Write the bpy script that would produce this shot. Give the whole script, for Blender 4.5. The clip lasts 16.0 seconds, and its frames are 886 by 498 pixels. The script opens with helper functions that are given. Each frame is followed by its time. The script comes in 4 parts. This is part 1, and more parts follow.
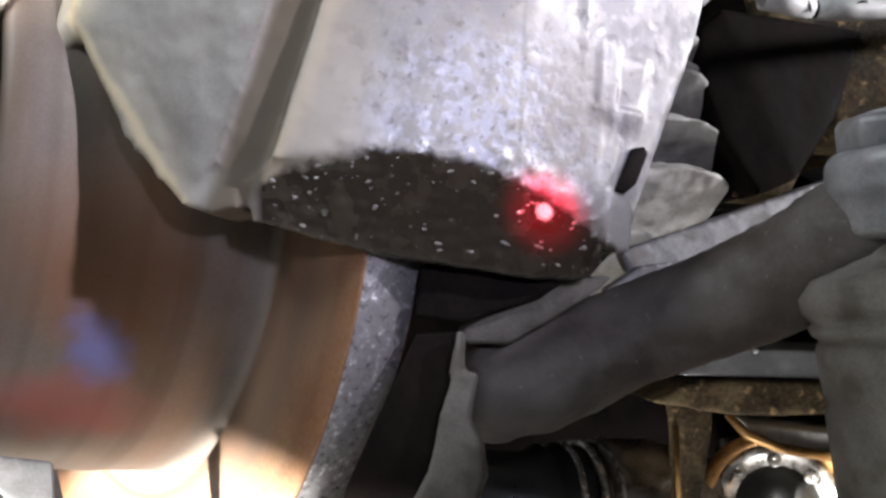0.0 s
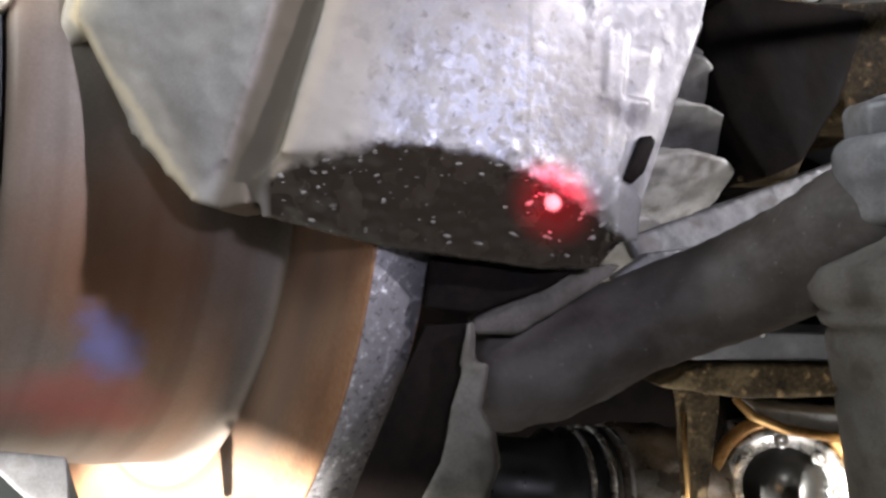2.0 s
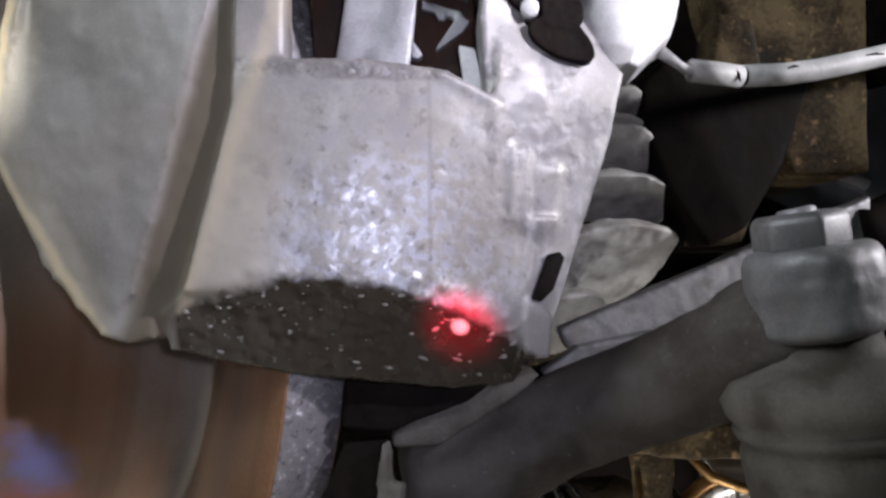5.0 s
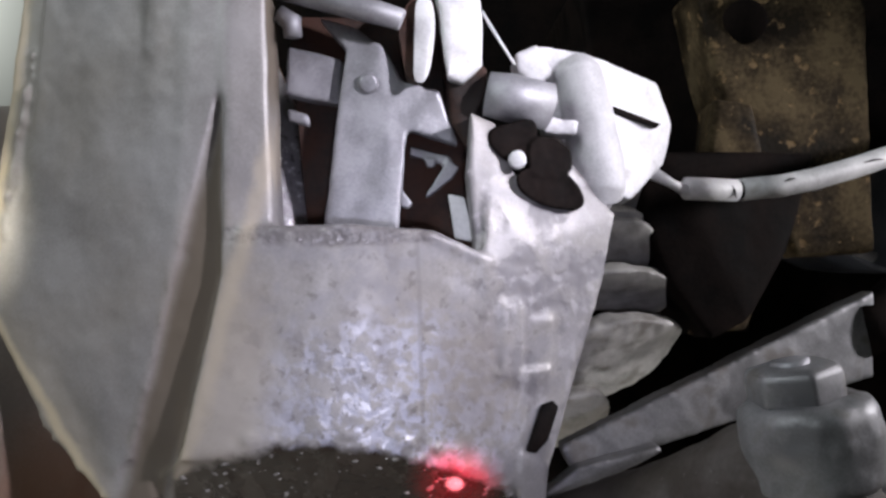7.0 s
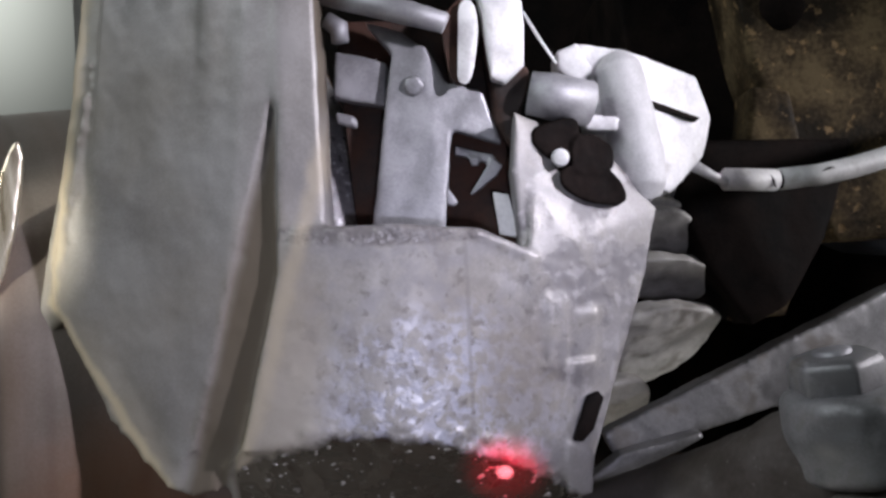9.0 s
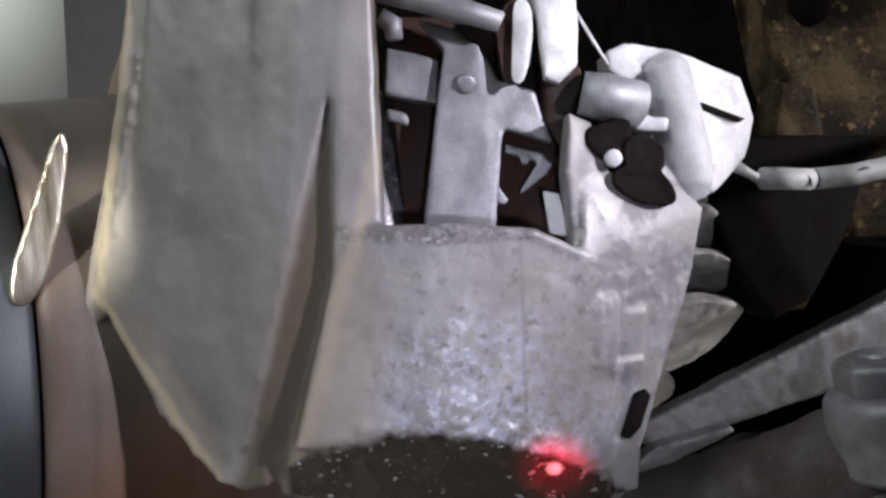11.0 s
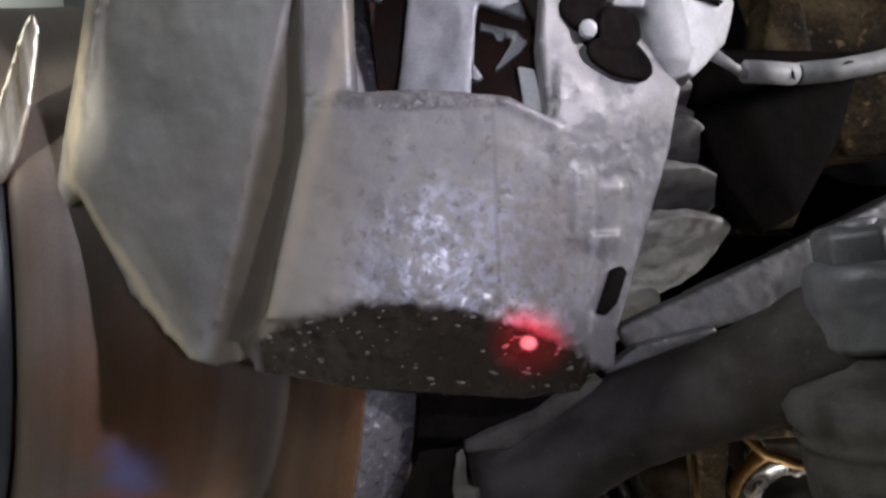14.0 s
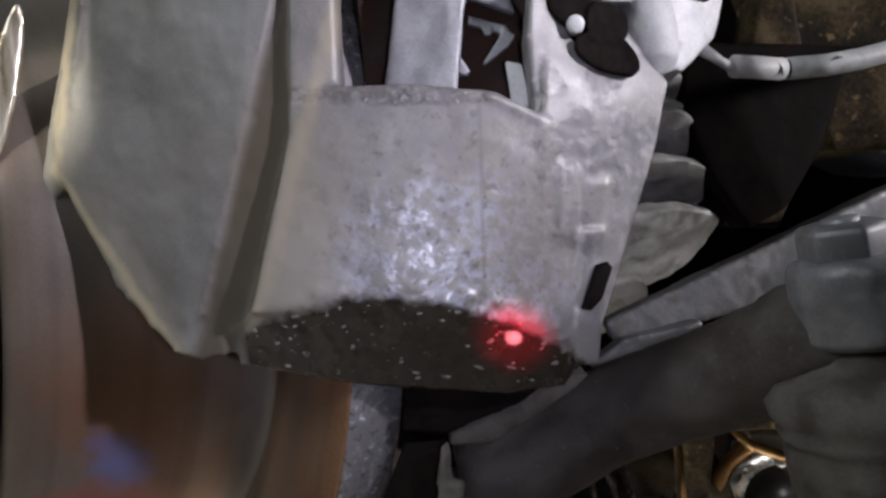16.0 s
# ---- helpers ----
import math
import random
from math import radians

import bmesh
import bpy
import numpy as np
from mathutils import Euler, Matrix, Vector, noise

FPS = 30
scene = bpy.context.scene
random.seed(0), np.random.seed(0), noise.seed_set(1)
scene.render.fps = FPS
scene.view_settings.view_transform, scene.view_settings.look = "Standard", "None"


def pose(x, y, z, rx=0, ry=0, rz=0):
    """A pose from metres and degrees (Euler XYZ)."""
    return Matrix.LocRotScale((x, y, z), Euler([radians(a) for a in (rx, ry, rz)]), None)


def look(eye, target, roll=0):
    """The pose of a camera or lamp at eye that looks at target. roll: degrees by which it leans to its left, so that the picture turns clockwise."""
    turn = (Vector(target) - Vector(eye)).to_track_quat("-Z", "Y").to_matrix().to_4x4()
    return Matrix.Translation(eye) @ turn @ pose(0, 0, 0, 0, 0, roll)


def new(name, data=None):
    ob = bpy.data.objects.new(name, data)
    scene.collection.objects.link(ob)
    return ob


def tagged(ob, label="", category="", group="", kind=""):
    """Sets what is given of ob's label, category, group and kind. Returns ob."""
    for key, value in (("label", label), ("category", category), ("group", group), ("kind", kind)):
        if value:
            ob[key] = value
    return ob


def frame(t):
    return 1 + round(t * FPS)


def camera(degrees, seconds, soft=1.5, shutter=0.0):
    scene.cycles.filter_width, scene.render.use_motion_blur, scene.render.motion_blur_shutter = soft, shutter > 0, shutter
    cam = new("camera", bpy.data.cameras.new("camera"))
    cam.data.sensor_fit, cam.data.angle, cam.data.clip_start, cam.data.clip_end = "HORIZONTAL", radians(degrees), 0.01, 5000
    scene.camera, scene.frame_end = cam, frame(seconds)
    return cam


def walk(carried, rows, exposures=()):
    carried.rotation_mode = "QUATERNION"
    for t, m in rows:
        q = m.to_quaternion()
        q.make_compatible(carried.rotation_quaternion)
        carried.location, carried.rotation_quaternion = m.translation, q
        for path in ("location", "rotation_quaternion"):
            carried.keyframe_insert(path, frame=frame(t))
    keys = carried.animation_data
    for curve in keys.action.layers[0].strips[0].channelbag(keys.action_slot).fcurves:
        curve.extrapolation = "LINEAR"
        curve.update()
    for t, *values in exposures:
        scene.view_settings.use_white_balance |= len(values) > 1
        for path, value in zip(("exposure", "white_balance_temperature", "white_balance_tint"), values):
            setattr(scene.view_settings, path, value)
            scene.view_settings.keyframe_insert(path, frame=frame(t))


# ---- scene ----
cam = camera(55.0, 16.0, soft=2.8, shutter=0.3)
PATH = [
    (0, (0.0694, 0.11769, 0.56528), (0.18484, 2.11058, 0.68792), 2.24),
    (0.5, (0.06409, 0.12441, 0.55584), (0.2061, 2.11558, 0.67865), 1.92),
    (1, (0.06167, 0.11854, 0.5691), (0.18608, 2.11376, 0.62927), 2.55),
    (1.5, (0.06088, 0.11074, 0.57302), (0.16501, 2.10683, 0.64221), 1.76),
    (2, (0.06676, 0.11718, 0.56824), (0.18054, 2.11225, 0.6504), 1.34),
    (2.5, (0.05995, 0.1184, 0.57886), (0.18289, 2.11308, 0.65726), 1.92),
    (3.5, (0.07155, 0.12469, 0.57493), (0.1916, 2.1203, 0.63073), 1.42),
    (4, (0.07235, 0.10837, 0.57917), (0.15007, 2.10481, 0.66969), 0.08),
    (4.5, (0.08267, 0.11474, 0.59808), (0.19117, 2.11075, 0.66266), 0.15),
    (5, (0.09926, 0.11317, 0.61162), (0.18923, 2.11023, 0.67222), -0.43),
    (7.3, (0.10919, 0.10951, 0.66669), (0.14995, 2.1088, 0.70079), -1.99),
    (7.5, (0.10925, 0.10502, 0.66733), (0.12396, 2.10489, 0.68481), -1.46),
    (8, (0.10224, 0.10111, 0.68371), (0.1334, 2.1004, 0.64075), -2.12),
    (8.5, (0.09654, 0.10308, 0.67026), (0.12078, 2.10289, 0.65789), -2.58),
    (9, (0.10356, 0.1016, 0.66959), (0.0775, 2.10143, 0.67351), -2.77),
    (9.2, (0.09129, 0.10477, 0.66695), (0.11305, 2.10465, 0.66569), -2.76),
    (11.3, (0.07894, 0.0972, 0.67885), (0.0931, 2.09638, 0.62365), -1.95),
    (11.5, (0.08017, 0.09468, 0.66251), (0.07228, 2.09406, 0.61317), -2.25),
    (12, (0.08117, 0.09639, 0.65097), (0.0908, 2.0949, 0.5744), -1.89),
    (12.5, (0.08092, 0.09704, 0.64217), (0.07869, 2.09506, 0.5534), -2.34),
    (13, (0.08695, 0.10106, 0.64191), (0.10179, 2.09945, 0.56287), -1.95),
    (13.5, (0.09384, 0.10198, 0.63419), (0.0974, 2.10086, 0.56748), -2.11),
    (14, (0.08831, 0.10244, 0.63467), (0.09637, 2.10177, 0.58351), -2.23),
    (14.5, (0.08214, 0.10248, 0.63932), (0.11148, 2.10027, 0.55002), -1.7),
    (15, (0.08595, 0.10217, 0.6344), (0.0947, 2.10138, 0.57867), -2.18),
    (15.5, (0.09318, 0.10269, 0.63254), (0.10116, 2.10181, 0.57372), -2.14),
    (16, (0.09112, 0.10212, 0.63796), (0.11214, 2.10009, 0.5504), -1.87),
]

walk(cam, [(t, look(eye, target, roll)) for t, eye, target, roll in PATH], [(0.0, 0.42), (0.5, 0.6), (1.0, 0.62), (2.0, 0.45), (2.5, 0.65), (3.0, 0.35), (4.0, 0.08), (5.0, 0.05), (8.0, -0.27), (12.0, -0.42), (13.5, -0.7), (15.0, -0.72), (16.0, -0.62)])

# ---- light ----
world = bpy.data.worlds.new("garage_air")
scene.world = world
world.use_nodes = True
world.node_tree.nodes["Background"].inputs["Color"].default_value = (0.55, 0.6, 0.75, 1)
world.node_tree.nodes["Background"].inputs["Strength"].default_value = 0.075
scene.view_settings.exposure = 0.0


def lamp(name, kind, place, target, power, colour, size=0.1, angle=60, blend=0.4):
    data = bpy.data.lights.new(name, kind)
    data.energy, data.color = power, colour
    if kind == "AREA":
        data.shape, data.size = "DISK", size
    if kind == "SPOT":
        data.shadow_soft_size, data.spot_size, data.spot_blend = size, radians(angle), blend
    ob = new(name, data)
    ob.matrix_world = look(place, target)
    return ob


# the hand torch beside the lens, a lead lamp and a work lamp to the side, daylight from the open side of the wheel,
# added fills and a patch spot, a laser dot
lamp("hand_torch", "SPOT", (0.135, 0.065, 0.630), (0.105, 0.38, 0.622), 1.7, (0.82, 0.81, 1.0), 0.010, 44, 0.9)
lamp("lead_lamp", "SPOT", (0.43, 0.12, 0.82), (-0.06, 0.42, 0.71), 12.8, (0.93, 0.885, 1.0), 0.012, 54, 0.9)
lamp("work_lamp", "SPOT", (0.75, 0.37, 0.80), (0.205, 0.46, 0.680), 13.0, (1.0, 0.96, 1.0), 0.02, 36, 0.7)
lamp("daylight", "AREA", (-0.95, 1.05, 0.46), (-0.05, 0.48, 0.48), 2.0, (1.0, 0.93, 0.82), 0.35)
# added fill that lifts the caliper's left face and the hat
lamp("left_face_fill", "AREA", (-0.55, -0.10, 1.25), (-0.04, 0.42, 0.70), 5.0, (0.91, 0.98, 1.0), 0.4)
# added narrow spot that brightens only the spoke and the casting edge near it
lamp("spoke_fill", "SPOT", (-0.50, -0.25, 0.75), (-0.064, 0.408, 0.685), 40.0, (1.0, 0.95, 0.82), 0.01, 4.6, 0.5)
# spot added for the white patch low on the disc; its cone edge draws the border
lamp("low_patch_spot", "SPOT", (-1.40, -0.30, 0.42), (0.0, 0.47, 0.036), 1100.0, (1.0, 0.96, 0.88), 0.012, 33, 0.03)
# added spot in place of floor bounce on the drive shaft and guard
lamp("shaft_bounce_fill", "SPOT", (0.30, 0.40, 0.10), (0.25, 0.64, 0.46), 7.0, (1.0, 0.98, 0.95), 0.06, 36, 0.5)
lamp("laser_pointer", "SPOT", (0.02, 0.05, 0.60), (0.117, 0.386, 0.595), 700.0, (1.0, 0.22, 0.36), 0.0004, 0.62, 0.8)
lamp("laser_glow", "SPOT", (0.02, 0.05, 0.60), (0.117, 0.386, 0.595), 34.0, (1.0, 0.0, 0.04), 0.004, 4.4, 1.0)


# ---- materials ----
def material(name, colours, scale=120.0, rough=(0.5, 0.8), metal=0.0, bump=0.15, fine=900.0, stretch=(1, 1, 1), spread=(0.35, 0.65), coat=0.0, gloss=0.5):
    m = bpy.data.materials.new(name)
    m.use_nodes = True
    nt = m.node_tree
    n, l = nt.nodes, nt.links
    b = n["Principled BSDF"]
    b.inputs["Metallic"].default_value = metal
    b.inputs["Coat Weight"].default_value = coat
    b.inputs["Coat Roughness"].default_value = 0.12
    b.inputs["Specular IOR Level"].default_value = gloss
    tc, mp = n.new("ShaderNodeTexCoord"), n.new("ShaderNodeMapping")
    mp.inputs["Scale"].default_value = stretch
    l.new(tc.outputs["Object"], mp.inputs["Vector"])
    big, small = n.new("ShaderNodeTexNoise"), n.new("ShaderNodeTexNoise")
    big.inputs["Scale"].default_value, big.inputs["Detail"].default_value = scale, 6
    small.inputs["Scale"].default_value, small.inputs["Detail"].default_value = fine, 4
    l.new(mp.outputs["Vector"], big.inputs["Vector"])
    l.new(mp.outputs["Vector"], small.inputs["Vector"])
    mix = n.new("ShaderNodeMath")
    mix.operation = "MULTIPLY_ADD"
    mix.inputs[1].default_value = 0.35
    l.new(small.outputs["Fac"], mix.inputs[0])
    l.new(big.outputs["Fac"], mix.inputs[2])
    sub = n.new("ShaderNodeMath")
    sub.operation = "SUBTRACT"
    sub.inputs[1].default_value = 0.175
    l.new(mix.outputs[0], sub.inputs[0])
    ramp = n.new("ShaderNodeValToRGB")
    el = ramp.color_ramp.elements
    while len(el) < len(colours):
        el.new(0.5)
    for i, c in enumerate(colours):
        el[i].position = spread[0] + (spread[1] - spread[0]) * i / (len(colours) - 1)
        el[i].color = (*c, 1)
    l.new(sub.outputs[0], ramp.inputs["Fac"])
    l.new(ramp.outputs["Color"], b.inputs["Base Color"])
    rr = n.new("ShaderNodeMapRange")
    rr.inputs["From Min"].default_value, rr.inputs["From Max"].default_value = 0.3, 0.7
    rr.inputs["To Min"].default_value, rr.inputs["To Max"].default_value = rough
    l.new(big.outputs["Fac"], rr.inputs["Value"])
    l.new(rr.outputs["Result"], b.inputs["Roughness"])
    bp = n.new("ShaderNodeBump")
    bp.inputs["Strength"].default_value, bp.inputs["Distance"].default_value = bump, 0.001
    l.new(mix.outputs[0], bp.inputs["Height"])
    l.new(bp.outputs["Normal"], b.inputs["Normal"])
    m["ramp"], m["bump"] = ramp.name, bp.name
    return m


CAST = material("cast_iron", [(0.22, 0.21, 0.21), (0.265, 0.255, 0.255), (0.31, 0.30, 0.305)], 30, (0.36, 0.5), 0.15, 0.06)
STEEL = material("dusty_steel", [(0.25, 0.25, 0.27), (0.38, 0.38, 0.41)], 80, (0.4, 0.65), 0.5, 0.2)
GREYSTEEL = material("weathered_steel", [(0.17, 0.17, 0.18), (0.28, 0.28, 0.295)], 70, (0.4, 0.65), 0.4, 0.25)
PALE = material("zinc_dust", [(0.55, 0.55, 0.57), (0.78, 0.78, 0.80)], 90, (0.45, 0.7), 0.1, 0.2)
# darker copy of the zinc dust: shade on the front lug, put into its colour
SHADED_LUG = material("shaded_dusty_casting", [(0.38, 0.38, 0.395), (0.54, 0.54, 0.56)], 85, (0.5, 0.75), 0.1, 0.2)
RUST = material("rusty_face", [(0.16, 0.08, 0.045), (0.24, 0.12, 0.06), (0.30, 0.18, 0.11)], 18, (0.35, 0.55), 0.35, 0.1, 500)
DARKRUST = material("dark_rust", [(0.012, 0.006, 0.004), (0.05, 0.02, 0.012)], 60, (0.6, 0.9), 0.0, 0.5, 500)
RIM = material("worn_rim", [(0.24, 0.23, 0.245), (0.29, 0.28, 0.30), (0.33, 0.32, 0.345), (0.95, 0.94, 1.0)], 330, (0.2, 0.55), 0.4, 0.6, 1700, spread=(0.3, 0.74))
HAT = material("hat_metal", [(0.17, 0.15, 0.135), (0.25, 0.225, 0.21)], 26, (0.42, 0.6), 0.25, 0.08)
WHEEL = material("blue_grey_alloy", [(0.055, 0.064, 0.072), (0.095, 0.106, 0.116)], 22, (0.4, 0.55), 0.35, 0.08)
# near-black for parts far back and for slabs that paint shade in gaps
DARK = material("matte_black", [(0.004, 0.0035, 0.0035), (0.014, 0.010, 0.009)], 40, (0.6, 0.9), 0.0, 0.4, 500, gloss=0.05)
BROWN = material("muddy_brown", [(0.018, 0.013, 0.008), (0.07, 0.05, 0.028), (0.16, 0.12, 0.068)], 35, (0.6, 0.9), 0.0, 0.8, 400, gloss=0.15)
ARM = material("dirty_arm", [(0.038, 0.030, 0.025), (0.057, 0.047, 0.042), (0.080, 0.069, 0.064)], 45, (0.5, 0.8), 0.0, 0.45, 500)
RUBBER = material("dusty_rubber", [(0.08, 0.072, 0.064), (0.15, 0.138, 0.125)], 45, (0.6, 0.85), 0.0, 0.3)
OILY = material("oily_steel", [(0.05, 0.045, 0.04), (0.35, 0.34, 0.33), (0.65, 0.65, 0.65)], 70, (0.12, 0.4), 0.7, 0.4)
CUP = material("oily_cup", [(0.09, 0.068, 0.046), (0.19, 0.165, 0.14), (0.34, 0.32, 0.30)], 40, (0.18, 0.4), 0.6, 0.2)
GOLD = material("rusty_gold", [(0.15, 0.07, 0.02), (0.4, 0.24, 0.09)], 60, (0.25, 0.5), 0.6, 0.3)
# floor out of view, kept dark to cut light bounced up from it
CONCRETE = material("concrete", [(0.05, 0.048, 0.045), (0.10, 0.097, 0.092)], 6, (0.7, 0.9), 0.0, 0.3, 120)
def rings(n, l, vec, scale, lo, hi):
    """Bands along the turning axis of the disc, as a lathe and rust leave them."""
    dot, t = n.new("ShaderNodeVectorMath"), n.new("ShaderNodeTexNoise")
    dot.operation = "DOT_PRODUCT"
    dot.inputs[1].default_value = (-0.8103, -0.5859, 0.0077)
    l.new(vec, dot.inputs[0])
    t.noise_dimensions = "1D"
    t.inputs["Scale"].default_value, t.inputs["Detail"].default_value = scale, 1
    l.new(calc(n, l, "ADD", dot.outputs["Value"], ragged(n, l, vec, 10, 0.006)), t.inputs["W"])
    return step(n, l, t.outputs["Fac"], lo, hi)


def circles(n, l, vec, scale, lo, hi):
    """Rings by their distance from the disc's axis."""
    off, t = n.new("ShaderNodeVectorMath"), n.new("ShaderNodeTexNoise")
    off.operation = "DISTANCE"
    off.inputs[1].default_value = (-0.0576, 0.5596, 0.6152)
    l.new(vec, off.inputs[0])
    t.noise_dimensions = "1D"
    t.inputs["Scale"].default_value, t.inputs["Detail"].default_value = scale, 1
    l.new(calc(n, l, "ADD", off.outputs["Value"], ragged(n, l, vec, 12, 0.004)), t.inputs["W"])
    return step(n, l, t.outputs["Fac"], lo, hi)


def inward(n, l, vec):
    """Where the pads have kept the face bare, further in than the rusty outer band."""
    off = n.new("ShaderNodeVectorMath")
    off.operation = "DISTANCE"
    off.inputs[1].default_value = (-0.0576, 0.5596, 0.6152)
    l.new(vec, off.inputs[0])
    return calc(n, l, "SUBTRACT", 1.0, step(n, l, calc(n, l, "ADD", off.outputs["Value"], ragged(n, l, vec, 40, 0.02)), 0.168, 0.196))


def sky():
    """Daylight that fades towards the shaded side and the ground outside the opening."""
    n, l = SKY.node_tree.nodes, SKY.node_tree.links
    tc, xyz = n.new("ShaderNodeTexCoord"), n.new("ShaderNodeSeparateXYZ")
    l.new(tc.outputs["Object"], xyz.inputs[0])
    b = n["Principled BSDF"]
    b.inputs["Base Color"].default_value = (0.2, 0.2, 0.2, 1)
    b.inputs["Emission Color"].default_value = (0.95, 1.0, 0.92, 1)
    open_side = calc(n, l, "MULTIPLY", step(n, l, xyz.outputs[0], -0.6, -0.95), step(n, l, xyz.outputs[2], 0.85, 1.4))
    l.new(calc(n, l, "MULTIPLY_ADD", open_side, 1.0, 0.07), b.inputs["Emission Strength"])


def wet_edge(n, l, vec, xyz):
    lift = calc(n, l, "POWER", calc(n, l, "SUBTRACT", xyz[0], 0.072), 2)
    line = calc(n, l, "MULTIPLY_ADD", lift, -5.5, 0.611)
    low = step(n, l, calc(n, l, "ADD", calc(n, l, "SUBTRACT", line, xyz[2]), ragged(n, l, vec, 170, 0.008)), -0.0015, 0.002)
    return calc(n, l, "MULTIPLY", low, step(n, l, xyz[0], 0.024, 0.028))


def left_edge(n, l, vec, xyz, wide=0.0055):
    """Cream along the outer edge of the casting: the golden light on it, put into the colour."""
    up = calc(n, l, "MULTIPLY_ADD", calc(n, l, "SUBTRACT", xyz[2], 0.665), 0.15, -0.044)
    low = calc(n, l, "MULTIPLY_ADD", calc(n, l, "SUBTRACT", 0.654, xyz[2]), 0.72, -0.043)
    d = calc(n, l, "ADD", calc(n, l, "SUBTRACT", xyz[0], calc(n, l, "MAXIMUM", up, low)), ragged(n, l, vec, 120, 0.006))
    inner = calc(n, l, "MULTIPLY", step(n, l, d, -0.003, 0.0), calc(n, l, "SUBTRACT", 1.0, step(n, l, d, 0.001, wide))) if wide < 0.01 else calc(n, l, "SUBTRACT", 1.0, step(n, l, d, 0.001, wide))
    return calc(n, l, "MULTIPLY", inner, calc(n, l, "MULTIPLY", 0.8, step(n, l, calc(n, l, "MULTIPLY", xyz[0], -1.0), -0.012, 0.0)))


# shade of the concave crease, painted as a dark brown band
def shade_stripe(n, l, vec, xyz):
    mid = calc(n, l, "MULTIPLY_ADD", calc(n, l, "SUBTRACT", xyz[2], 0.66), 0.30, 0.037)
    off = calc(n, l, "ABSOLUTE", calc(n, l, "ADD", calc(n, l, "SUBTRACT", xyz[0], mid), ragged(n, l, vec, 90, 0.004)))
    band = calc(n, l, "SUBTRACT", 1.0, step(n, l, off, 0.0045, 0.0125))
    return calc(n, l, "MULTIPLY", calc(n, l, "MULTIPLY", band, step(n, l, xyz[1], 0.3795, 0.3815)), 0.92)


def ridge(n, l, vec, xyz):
    """Pale crest beside the dark crease, its highlight put into the colour."""
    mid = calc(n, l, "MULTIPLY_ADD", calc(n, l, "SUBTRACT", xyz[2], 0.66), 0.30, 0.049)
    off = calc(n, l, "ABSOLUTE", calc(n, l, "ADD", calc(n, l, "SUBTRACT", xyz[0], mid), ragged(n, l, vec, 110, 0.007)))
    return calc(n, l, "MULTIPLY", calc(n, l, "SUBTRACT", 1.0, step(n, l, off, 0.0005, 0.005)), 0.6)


WETNESS = material("clear_fluid", [(0.07, 0.064, 0.058), (0.20, 0.19, 0.18)], 300, (0.05, 0.16), 0.0, 0.0, gloss=0.8)
LOBE = material("pale_pressed_steel", [(0.40, 0.39, 0.38), (0.58, 0.57, 0.555)], 70, (0.5, 0.7), 0.1, 0.25)
DARKBLUE = material("blue_grey_sheet", [(0.04, 0.045, 0.06), (0.10, 0.11, 0.14)], 30, (0.4, 0.7), 0.2, 0.3)
BLACKRUBBER = material("black_rubber", [(0.006, 0.006, 0.006), (0.02, 0.02, 0.02)], 60, (0.25, 0.5), 0.0, 0.3)
ALLOY = material("bright_alloy", [(0.55, 0.48, 0.36), (0.92, 0.88, 0.8)], 90, (0.25, 0.4), 0.85, 0.15, stretch=(4, 1, 0.4))
PLASTER = material("plaster", [(0.35, 0.35, 0.34), (0.45, 0.45, 0.44)], 3, (0.7, 0.9), 0.0, 0.1, 60)


SKY = bpy.data.materials.new("daylight_sky")
SKY.use_nodes = True


